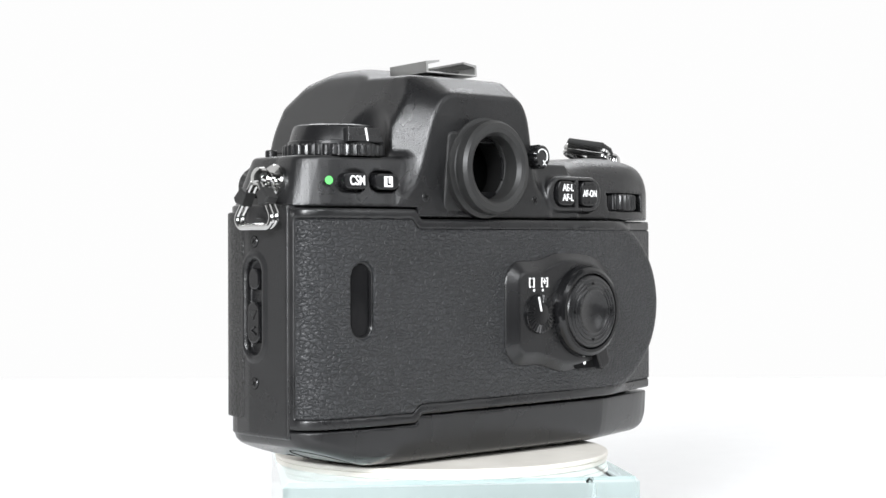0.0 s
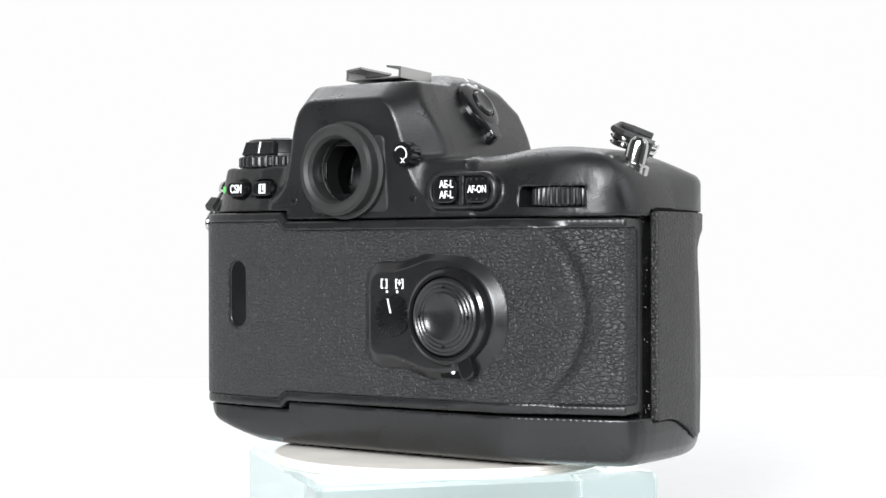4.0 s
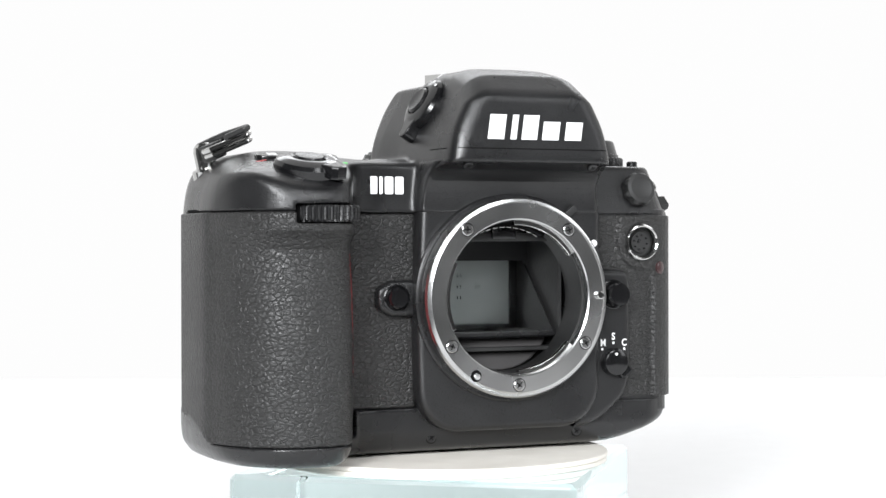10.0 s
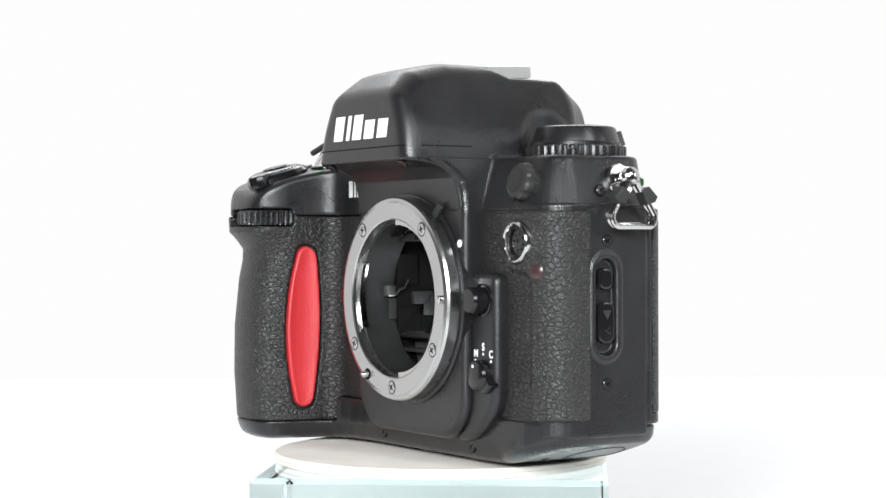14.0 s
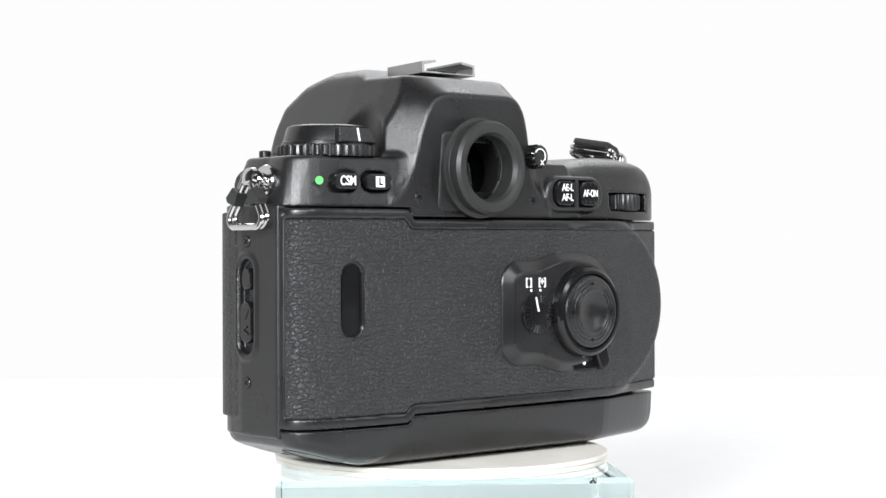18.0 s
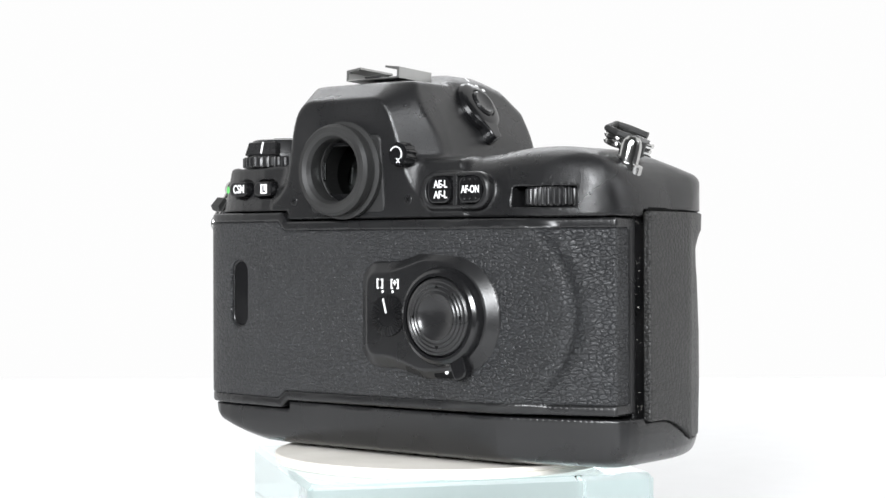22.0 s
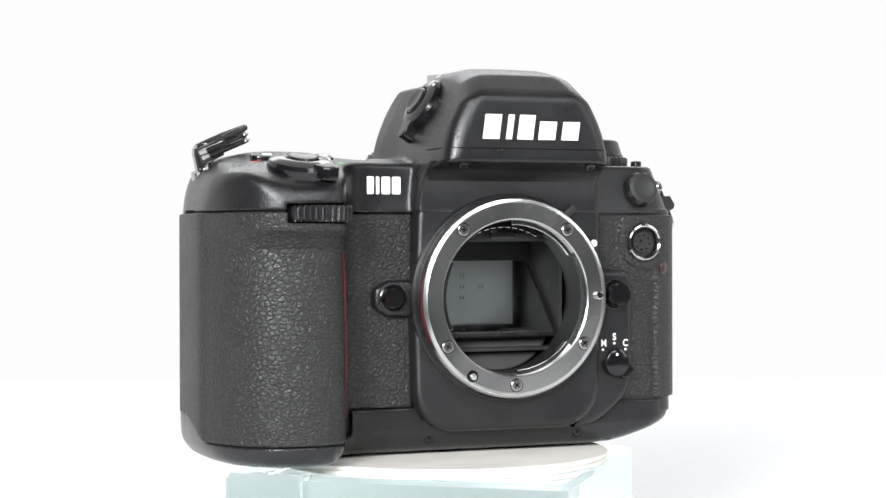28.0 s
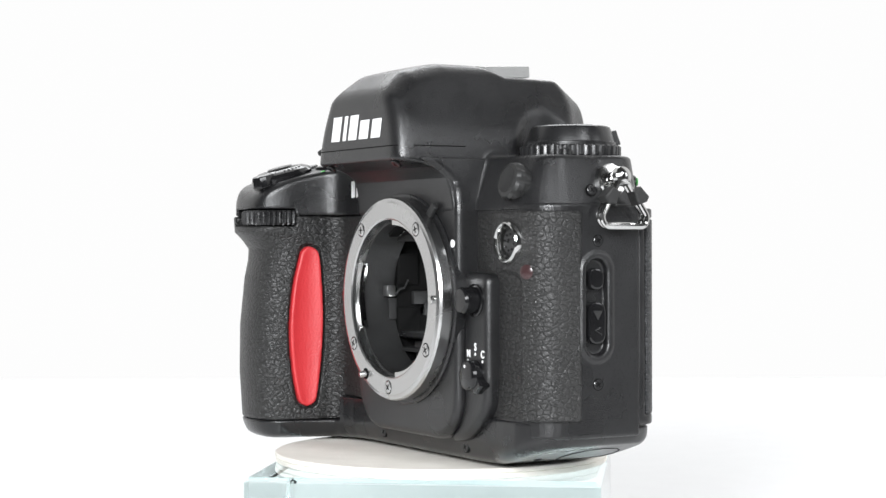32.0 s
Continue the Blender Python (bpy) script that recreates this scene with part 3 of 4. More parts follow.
seat(part("button_rib", slab(round_rect(1.8, 8.8, 0.8), -1, 1.6, 0.5), BLACK, body), (28.6, -28.6, 78.2))
rear_dial = seat(part("rear_command_dial", lathe([(0, 0), (9.0, 0), (9.7, 0.5), (9.7, 4.7), (9.0, 5.2), (0, 5.2)], 216, knurl(36, 0.7, 9.2)), SATIN, body, "ribbed black thumb dial"), (56.4, -18.0, 73.5), UP, (0, 1, 0))
for cx, name in ((-59.9, "custom_button"), (-48.9, "lock_button")):
    b = seat(part(name, slab(round_rect(8.8, 4.6, 2.2), -2, 1.4, 0.5), GLOSS, body), (cx, -26.5 - 0.03 * (cx + 60), 80.3), (-0.08, -1, 0.03))
    if cx < -55:
        under(words("button_text", "CSM", 3.7, WHITE, body, (cx + 0.2, -28.02, 80.3), (-0.08, -1, 0.03), squeeze=0.74, bold=0.06), b)
    else:
        under(seat(part("lock_square", slab(round_rect(3.0, 3.0, 0.1), 0, 0.1, 0), WHITE, body), (cx + 0.4, -28.24, 80.3), (-0.08, -1, 0.03)), b)
        under(words("button_text", "L", 2.9, GLOSS, body, (cx + 0.5, -28.39, 80.3), (-0.08, -1, 0.03), squeeze=0.9, bold=0.1), b)
seat(part("green_dot", lathe([(0, 0), (1.15, 0), (1.15, 0.1), (0, 0.1)], 24), GREEN, body), (-67.4, -24.92, 80.4), (-0.4, -1, 0.02))

# door: film window, metering dial and selector
seat(part("film_window", slab(round_rect(6.6, 20, 3.2), -1, 0.3, 0.1), GLOSS, door, "glossy black film window"), (-58.6, -27.2, 47.6))
dial = seat(part("area_dial", lathe([(0, 0), (6.0, 0), (6.0, 0.6), (5.9, 0.8), (3.2, 1.0), (0, 1.0)], 96), GLOSS, door), (7.2, -33.9, 42.2))
ribs = bmesh.new()
for k in range(28):
    if 3 <= k <= 5:
        continue
    m = Matrix.Rotation(2 * math.pi * k / 28 + 1.2, 4, "Z")
    v = [ribs.verts.new(m @ (Vector(c) * MM)) for c in ((3.3, -0.24, 1.0), (5.7, -0.42, 0.6), (5.7, 0.42, 0.6), (3.3, 0.24, 1.0), (3.4, 0, 1.5), (5.75, 0, 1.35))]
    for q in ((0, 1, 5, 4), (4, 5, 2, 3), (1, 2, 5), (0, 4, 3)):
        ribs.faces.new([v[i] for i in q])
under(seat(part("dial_ribs", ribs, SATIN, door), (7.2, -33.9, 42.2)), dial)
under(part("dial_line", tube([(7.0, -35.0, 43.0), (5.9, -35.0, 47.2)], 0.28), WHITE, door), dial)
words("area_mark", "[ ]", 3.0, WHITE, door, (3.9, -34.0, 51.7), squeeze=0.95, bold=0.1)
words("area_mark", "[+]", 3.0, WHITE, door, (9.5, -34.0, 51.7), squeeze=0.85, bold=0.1)
for cx in (4.9, 8.7):
    seat(part("mark_dot", lathe([(0, 0), (0.42, 0), (0.42, 0.08), (0, 0.08)], 12), WHITE, door), (cx, -33.93, 49.2))
SEL = (27.6, 42.4)
ring = seat(part("selector_ring", lathe([(11.6, 0), (14.2, 0), (14.2, 0.8), (13.4, 2.6), (12.4, 3.2), (11.6, 3.2), (11.4, 2.4), (11.4, 0.2)], 96), GLOSS, door), (SEL[0], -33.8, SEL[1]))
padpart = seat(part("selector_pad", lathe([(11.2, 0), (11.2, 2.6), (10.8, 3.3), (10.2, 3.6), (9.8, 3.4), (9.4, 3.5), (9.0, 3.75), (8.6, 3.5), (8.2, 3.6), (7.8, 3.9), (7.4, 3.65), (7.0, 3.75), (6.6, 4.0), (6.2, 3.7), (5.4, 3.3), (3.5, 2.7), (1.5, 2.5), (0, 2.45)], 96), SATIN, door), (SEL[0], -33.8, SEL[1]))
for a in range(4):
    c, s = math.cos(radians(90 * a)), math.sin(radians(90 * a))
    tri = slab([(0, 0.75), (-0.65, -0.5), (0.65, -0.5)], 0, 0.2, 0)
    under(seat(part("selector_arrow", tri, PIT, door), (SEL[0] + 8.6 * s, -37.3, SEL[1] + 8.6 * c), spin=-90 * a), padpart)
under(seat(part("lock_lever", slab([(-2.4, 2.5), (-2.2, -3.2), (-1.2, -4.2), (1.6, -4.0), (2.6, -2.6), (3.0, 3.4)], 0, 3.0, 0.5), GLOSS, door), (33.6, -33.2, 28.9), spin=22), ring)
seat(part("lever_slot", slab(round_rect(9.5, 3.4, 0.8), 0, 0.35, 0), PIT, door), (28.4, -33.0, 26.7))
seat(part("lever_dot", lathe([(0, 0), (0.62, 0), (0.62, 0.1), (0, 0.1)], 16), WHITE, door), (28.2, -33.4, 26.7))

# accessory shoe
shoe = part("accessory_shoe", block((-9.8, -17.5, 0), (9.8, -2, 0.6), 0.15), SHOE, body, "bright bent steel accessory shoe")
shoe.matrix_basis = Matrix.Translation(Vector((-12.9, 0, 112.1)) * MM) @ pose(0, 0, 0, -3)
for s in (-1, 1):
    bm = slab([(0, 0), (0.9, 0), (0.9, 3.3), (-4.6, 4.0), (-4.6, 3.4), (0.1, 2.6)], -17.6, -2, 0.1)
    rail = part("shoe_rail", bm, SHOE, body)
    m = Matrix(((s, 0, 0, 0), (0, 0, 1, 0), (0, 1, 0, 0), (0, 0, 0, 1)))
    rail.data.transform(m)
    if s > 0:
        rail.data.flip_normals()
    rail.matrix_basis = Matrix.Translation(Vector((-12.9 + 9.6 * s, 0, 112.2)) * MM) @ pose(0, 0, 0, -3)
spring = part("shoe_spring", block((-3, -17.8, 0.5), (3, -3, 1.1), 0.2), DULL, body)
spring.matrix_basis = Matrix.Translation(Vector((-12.9, 0, 112.1)) * MM) @ pose(0, 0, 0, -3)

# mode dial on the shoulder
low = seat(part("drive_ring", lathe([(0, 0), (14.0, 0), (14.4, 0.4), (14.4, 2.9), (13.9, 3.3), (0, 3.3)], 240, knurl(40, 0.5, 14.2)), SATIN, body), (-54, -11.5, 87.4), UP, (0, 1, 0))
upper = seat(part("mode_dial", lathe([(12.9, 0), (12.9, 0.8), (12.5, 1.0), (11.5, 4.6), (11.1, 5.2), (10.3, 5.5), (9.8, 5.2), (0, 5.5)], 96), SATIN, body), (-54, -11.5, 90.8), UP, (0, 1, 0))
under(seat(part("index_panel", slab([(-6.6, -2.2), (6.6, -2.2), (5.8, 2.0), (-5.8, 2.0)], -3.0, 0.25, 0.3), SATIN, body), (-53.6, -24.0, 93.4), (0, -1, 0.26)), upper)
under(part("dial_index", tube([(-53.0, -24.75, 91.6), (-53.0, -24.4, 93.0), (-53.0, -23.85, 95.2)], 0.32), WHITE, body), upper)
for k in range(3):
    a = radians(60 + 120 * k)
    under(seat(part("dial_button", slab(round_rect(6.4, 3.8, 1.4), -0.6, 0.35, 0.2), GLOSS, body), (-54 + 5.6 * math.cos(a), -11.5 + 5.6 * math.sin(a), 96.3), UP, (math.cos(a), math.sin(a), 0)), upper)
seat(part("lock_pin", lathe([(1.7, -1), (1.7, 1.9), (1.4, 2.2), (0, 2.3)], 24), SATIN, body), (-67.6, -0.5, 87.2), UP, (0, 1, 0))

# metering selector on the side of the prism
TILT = (0.85, 0.05, 0.52)
MET = Vector((8.2, 7.6, 105.0))
base = seat(part("metering_selector", lathe([(0, -3), (8.6, -3), (8.7, 0.4), (8.0, 1.4), (6.4, 2.2), (4.9, 2.4), (4.7, 1.8), (0, 1.8)], 64), GLOSS, body, "glossy black round selector with lever"), MET, TILT)
under(seat(part("selector_button", lathe([(4.3, 0), (4.3, 2.6), (3.7, 3.2), (2.6, 2.9), (0, 2.7)], 48), SATIN, body), MET, TILT), base)
under(seat(part("selector_tab", slab([(-4.6, 3)] + bend([(-2.6, -1.6), (-2.2, -4.4), (2.2, -4.4), (2.6, -1.6)], 2) + [(4.6, 3)], -2.0, 1.9, 0.6), GLOSS, body), MET + Vector((4.1, 0, -6.8)), TILT), base)
for k, (a, w) in enumerate(((100, 0.9), (72, 1.6), (50, 1.6))):
    c, s = math.cos(radians(a)), math.sin(radians(a))
    q = Vector(TILT).normalized()
    e = Vector((0, 1, 0))
    g = q.cross(e)
    if g.z < 0:
        g = -g
    at = MET + e * (7.4 * c) + g * (7.4 * s) + q * 1.62
    under(seat(part("selector_mark", slab(round_rect(w, 0.9, 0.3), 0, 0.08, 0), WHITE, body), at, TILT), base)
seat(part("index_mark", slab(round_rect(0.6, 2.2, 0.1), 0, 0.1, 0), WHITE, body), (3.3, 8.4, 113.9), (0.6, 0, 0.8))

# shutter release, power ring, top buttons
SLOPE = (0.0, 0.27, 0.96)
SHUT = Vector((52.4, 29.0, 84.9))
power = seat(part("power_ring", lathe([(4.6, -2), (10.0, -2), (10.0, 0.6), (9.2, 1.7), (7.4, 2.5), (5.4, 2.7), (4.7, 2.4), (4.6, 1)], 72), GLOSS, body, "glossy black power ring"), SHUT, SLOPE, (0, 1, 0))
under(seat(part("power_tab", slab([(-3.2, -2.5), (3.2, -2.5), (3.0, 1.8), (1.6, 3.2), (-1.6, 3.2), (-3.0, 1.8)], -1, 2.6, 0.9), GLOSS, body), SHUT + Vector((-4.5, 8.6, -2.3)), SLOPE, (-0.45, 1, 0)), power)
under(seat(part("shutter_button", lathe([(4.4, -1), (4.4, 2.6), (4.0, 3.2), (2.4, 3.0), (0, 2.8)], 48), SATIN, body), SHUT, SLOPE, (0, 1, 0)), power)
power_text = words("power_text", "ON", 2.0, WHITE, power, (0, 0, 0))
power_text.matrix_basis = pose(7.2 * MM * math.cos(radians(130)), 7.2 * MM * math.sin(radians(130)), 2.62 * MM, 0, 0, 40)
for k in range(5):
    a = radians(165 + 11 * k)
    ob = part("power_mark", slab(round_rect(0.7, 0.7, 0.2), 0, 0.08, 0), WHITE, power)
    ob.matrix_basis = pose(7.5 * MM * math.cos(a), 7.5 * MM * math.sin(a), 2.55 * MM, 0, 0, math.degrees(a) - 90)
for cx, text in ((59.5, "+/-"), (44.4, "MODE")):
    at = drop(top_cover, (cx, 16.6, 110), (0, 0, -1))
    b = seat(part("top_button", slab(round_rect(9.6, 6.0, 2.9), -2, 1.0, 0.5), GLOSS, body), at, (0, 0.25, 1), (0, -1, 0))
    if text == "MODE":
        under(words("button_text", text, 2.7, WHITE, body, at + Vector((-0.1, 0.25, 1.02)), (0, 0.25, 1), (0, -1, 0), squeeze=0.8, bold=0.05), b)
    else:
        under(seat(part("button_mark", slab(round_rect(2.8, 2.2, 0.2), 0, 0.1, 0), WHITE, body), at + Vector((-0.1, 0.25, 1.0)), (0, 0.25, 1), (0, -1, 0)), b)
seat(part("green_dot", lathe([(0, 0), (0.8, 0), (0.8, 0.1), (0, 0.1)], 20), GREEN, body), drop(top_cover, (38.6, 21.0, 110), (0, 0, -1)), (0, 0.3, 1), (0, 1, 0))
seat(part("red_mark", slab(round_rect(3.6, 0.5, 0.2), 0, 0.1, 0), RED, body), drop(top_cover, (64.0, 21.0, 110), (0, 0, -1)), (0.2, 0.3, 1), (0, 1, 0))

# front command dial
seat(part("front_command_dial", lathe([(0, 0), (9.9, 0), (10.5, 0.6), (10.5, 4.0), (9.9, 4.6), (0, 4.6)], 216, knurl(36, 0.8, 10.0)), SATIN, body, "ribbed black finger dial"), (49.7, 33.0, 69.2), UP, (0, 1, 0))

# lens mount
MC = Vector((AXIS, 0, 47.0))
seat(part("mount_base", lathe([(23.3, -3), (31.2, -3), (31.2, 0.6), (30.7, 1.0), (23.3, 1.0)], 96), SATIN, body), (MC.x, 20.6, MC.z), FRONT)
mount = seat(part("lens_mount", lathe([(23.2, -1), (29.2, -1), (29.9, 0.2), (29.9, 3.2), (29.4, 3.9), (28.6, 4.1), (28.2, 4.3), (23.6, 4.3), (23.2, 4.0), (23.0, 2.2), (23.2, -1)], 128), STEEL, body, "bright metal lens mount ring"), (MC.x, 21.9, MC.z), FRONT)


def arc_plate(r0, r1, a0, a1, z0, z1, n=24):
    pts = [(r1 * math.cos(radians(a0 + (a1 - a0) * i / n)), r1 * math.sin(radians(a0 + (a1 - a0) * i / n))) for i in range(n + 1)]
    pts += [(r0 * math.cos(radians(a1 + (a0 - a1) * i / n)), r0 * math.sin(radians(a1 + (a0 - a1) * i / n))) for i in range(n + 1)]
    return slab(pts, z0, z1, 0.15)


for a0, a1 in ((35, 92), (152, 205), (272, 322)):
    under(seat(part("bayonet_tab", arc_plate(21.6, 23.3, a0, a1, 0.6, 2.6), CHROME, body), (MC.x, 21.9, MC.z), FRONT), mount)
for k, (cx, cz) in enumerate(((2.4, 67.2), (-31.0, 67.2), (-36.6, 33.0), (-14.4, 21.0), (7.4, 32.9))):
    seat(part("screw_hole", lathe([(0, 0), (2.05, 0), (2.05, 0.06), (0, 0.06)], 24), DULL, body), (cx, 26.16, cz), FRONT)
    screw("mount_screw", 1.8, STEEL, (cx, 26.15, cz), FRONT, 17 * k, mount)
under(seat(part("index_pin", lathe([(1.2, -1), (1.2, 1.2), (0.9, 1.5), (0, 1.55)], 20), CHROME, body), (-41.2, 26.1, 47.4), FRONT), mount)
under(seat(part("pin_hole", lathe([(0, 0), (1.75, 0), (1.75, 0.12), (0, 0.12)], 24), PIT, body), (-0.3, 26.15, 24.1), FRONT), mount)
under(seat(part("coupling_pin", lathe([(1.0, 0), (1.0, 1.5), (0.8, 2.0), (0, 2.05)], 20), STEEL, body), (-0.3, 26.2, 24.1), (0.2, 1, -0.1)), mount)
seat(part("mount_dot", lathe([(0, 0), (1.1, 0), (1.1, 0.12), (0, 0.12)], 24), WHITE, body), (-42.4, 20.62, 63.1), FRONT)
seat(part("aperture_tab", block((-2.6, -1.1, -1), (2.6, 1.1, 0.5), 0.3), DULL, body), (-33.2, 22.4, 72.4), FRONT, spin=40)

# mirror box
bx0, bx1, bz0, bz1 = AXIS - 20.2, AXIS + 20.2, 31.5, 70.5
seat(part("mount_tube", lathe([(22.6, -9), (23.1, -9), (23.1, 2), (22.6, 2), (22.6, -9)], 72), DULL, body), (MC.x, 21.0, MC.z), FRONT)
part("box_wall", block((bx0 - 1, -19, bz0 - 1), (bx0, 12, bz1 + 1)), DULL, body)
part("box_wall", block((bx1, -19, bz0 - 1), (bx1 + 1, 12, bz1 + 1)), PIT, body)
part("box_floor", block((bx0, -19, bz0 - 1), (bx1, 13, bz0)), DULL, body)
part("box_roof", block((bx0, -19, bz1), (bx1, 12, bz1 + 1)), PIT, body)
part("shutter_curtain", block((bx0, -20, bz0), (bx1, -19, bz1)), PIT, body)
mirror = part("reflex_mirror", block((-18.3, -17.5, -0.5), (18.3, 16.5, 0)), MIRROR, body, "tilted reflex mirror")
mirror.matrix_basis = Matrix.Translation(Vector((AXIS, 0, 48.0)) * MM) @ pose(0, 0, 0, -45)
holder = part("mirror_holder", block((-19.4, -18.2, -1.6), (19.4, 17.8, -0.55), 0.2), SATIN, body)
holder.matrix_basis = mirror.matrix_basis.copy()
screen = part("focusing_screen", block((AXIS - 17.6, -13.5, 66.4), (AXIS + 17.6, 10.8, 67.4)), SCREEN, body, "pale matte focusing screen")
for sx, sy in ((0, -1.3), (-6.5, -1.3), (6.5, -1.3), (0, -4.8), (0, 2.2)):
    for d in (-0.55, 0.55):
        part("focus_mark", block((AXIS + sx + d - 0.12, sy - 0.5, 66.3), (AXIS + sx + d + 0.12, sy + 0.5, 66.38)), GLOSS, screen)
for name, lo, hi in (("screen_frame", (bx0, 10.9, 65.6), (bx1, 14.5, 67.6)), ("screen_frame", (bx0, -19, 65.6), (bx1, -13.6, 67.6)), ("screen_frame", (bx0, -13.6, 65.6), (AXIS - 17.7, 10.9, 67.6)), ("screen_frame", (AXIS + 17.7, -13.6, 65.6), (bx1, 10.9, 67.6))):
    part(name, block(lo, hi, 0.1), SATIN, body)
part("box_baffle", block((AXIS - 19, 13.2, 63.8), (AXIS + 19, 15, 66.2), 0.3), DULL, body)
part("baffle_notch", block((AXIS - 4, 15.1, 64.4), (AXIS + 4, 15.9, 67.6), 0.3), GLOSS, body)


def lower_baffle(x, y, z):
    """Smooth sill below the mirror, sloping down to the front."""
    return both(rod(x, z, AXIS, 47, 22.55), np.maximum(z - 35.2, np.abs(y - 8 + (z - 29) * 0.5) - 1.6), 0.6)


solid("lower_baffle", lower_baffle, (AXIS - 23, 2, 23), (AXIS + 23, 15, 36), 0.4, BAFFLE, body)
for k in range(10):
    a = radians(62 + 6.2 * k)
    c = part("lens_contact", block((-0.85, -0.3, -0.3), (0.85, 0.3, 0.3), 0.1), CHROME, body)
    c.matrix_basis = Matrix.Translation(Vector((AXIS + 21.2 * math.cos(a), 16.5, 47.0 + 21.2 * math.sin(a))) * MM) @ Matrix.Rotation(math.pi / 2 - a, 4, "Y")
part("contact_block", arc_plate(21.5, 23.0, 58, 122, -2, 2), PIT, body).matrix_basis = Matrix.Translation(Vector((AXIS, 17.5, 47)) * MM) @ Matrix.Rotation(math.pi / 2, 4, "X")
part("aperture_lever", block((4.9, 13, 47.0), (7.6, 16, 50.3), 0.3), SHOE, body, "small pale metal lever")
part("lever_arm", block((6.2, 10, 40), (7.2, 14.6, 46.5), 0.2), DULL, body)
part("side_block", block((4.6, 5, 50.5), (7.2, 12, 60), 0.5), PIT, body)
part("side_block", block((4.8, 3, 35), (7.2, 12, 43.5), 0.5), PIT, body)
part("side_block", block((4.2, 0, 44.5), (6.6, 7, 48.5), 0.4), DULL, body)
part("lever_hook", tube([(4.2, 9, 52), (4.0, 10.5, 49.6), (4.2, 12, 49.2), (4.6, 13.4, 47.4)], 0.3), DULL, body)

# front controls
seat(part("release_button", lathe([(4.5, -1), (4.6, 0.5), (4.2, 0.7), (4.0, 0.3), (3.7, 0.3), (3.7, 4.4), (3.2, 5.2), (0, 5.5)], 48), GLOSS, body, "glossy black lens release button"), (-50.3, 18.1, 47.3), FRONT)
sw = seat(part("focus_switch", lathe([(0, -1), (4.3, -1), (4.3, 2.2), (3.9, 3.0), (3.2, 3.3), (0, 3.35)], 48), GLOSS, body), (-50.3, 18.0, 26.4), FRONT)
under(seat(part("switch_tab", slab([(-1.7, 2.6), (-1.8, -1.4), (-1.0, -2.3), (1.0, -2.2), (1.8, -1.2), (2.0, 2.6)], -0.6, 2.2, 0.6), GLOSS, body), (-53.6, 18.0, 23.6), FRONT, spin=-48), sw)
under(seat(part("switch_dot", lathe([(0, 0), (0.45, 0), (0.45, 0.08), (0, 0.08)], 14), WHITE, body), (-49.9, 21.36, 29.0), FRONT), sw)
for text, cx, cz in (("M", -46.9, 32.3), ("S", -50.5, 34.2), ("C", -54.3, 32.3)):
    words("focus_mark", text, 3.0, WHITE, body, (cx, 18.22, cz), FRONT, squeeze=0.85, bold=0.05)
    seat(part("mark_dot", lathe([(0, 0), (0.4, 0), (0.4, 0.08), (0, 0.08)], 12), WHITE, body), (cx + (0.3 if text == "M" else 0), 18.2, cz - 1.9), FRONT)
seat(part("preview_button", lathe([(4.0, -1), (4.1, 0.5), (3.7, 0.7), (3.5, 0.2), (3.1, 0.2), (3.1, 2.4), (2.6, 3.0), (0, 3.2)], 48), GLOSS, body), (21.9, 18.4, 47.1), FRONT)
seat(part("sync_cap", lathe([(4.6, -2), (4.9, 1.9), (5.4, 2.2), (5.4, 3.9), (4.7, 4.8), (3.6, 5.1), (2.6, 4.8), (0, 4.7)], 120, knurl(8, 0.6, 5.1)), RUBBER, body, "round fluted black socket cap"), (-62.3, 10.4, 79.3), (0, 1, 0.25))
seat(part("cap_collar", lathe([(4.0, -3), (4.7, -3), (4.7, 1.9), (4.0, 2.0)], 48), CHROME, body), (-62.3, 10.4, 79.3), (0, 1, 0.25))
socket = seat(part("remote_socket", lathe([(4.2, -2.5), (4.5, 0.5), (4.8, 1.3), (5.2, 1.6), (5.5, 1.5), (5.8, 1.1), (5.9, 0.5), (5.9, -2.5)], 64), CHROME, body, "chrome ringed ten-pin socket"), (-62.3, 14.6, 63.4), FRONT)
under(seat(part("socket_core", lathe([(0, -2.2), (4.5, -2.2), (4.5, -1.6), (3.3, -1.4), (3.2, -0.3), (0, -0.3)], 48), DULL, body), (-62.3, 14.6, 63.4), FRONT), socket)
pin = None
for k in range(10):
    a = radians(45 * k)
    rr = 2.3 if k < 8 else 0.8
    ob = part("socket_pin", lathe([(0, 0), (0.32, 0), (0.32, 0.5), (0, 0.6)], 8), GLOSS, body) if pin is None else shared("socket_pin", pin, body)
    pin = pin or ob
    under(seat(ob, (-62.3 + rr * math.cos(a + 0.2), 14.2, 63.4 + rr * math.sin(a + 0.2)), FRONT), socket)
seat(part("timer_lamp", lathe([(0, -1), (1.9, -1), (2.0, 0.3), (1.5, 0.55), (0, 0.7)], 32), REDGLASS, body, "small dark red lamp"), drop(front_skin, (-69.7, 40, 55.4), (0, -1, 0)), (-0.5, 1, 0))
screw("screw", 1.45, SATIN, (9.3, 14.75, 5.2), FRONT, 35)
screw("screw", 1.45, SATIN, (-39.4, 14.65, 5.2), FRONT, 35)
screw("screw", 1.45, SATIN, (5.8, 34.6, 85.6), (0, 0.6, -0.8), 35, up=(0, 1, 0))
screw("screw", 1.45, SATIN, (-34.6, 34.6, 85.6), (0, 0.6, -0.8), 35, up=(0, 1, 0))

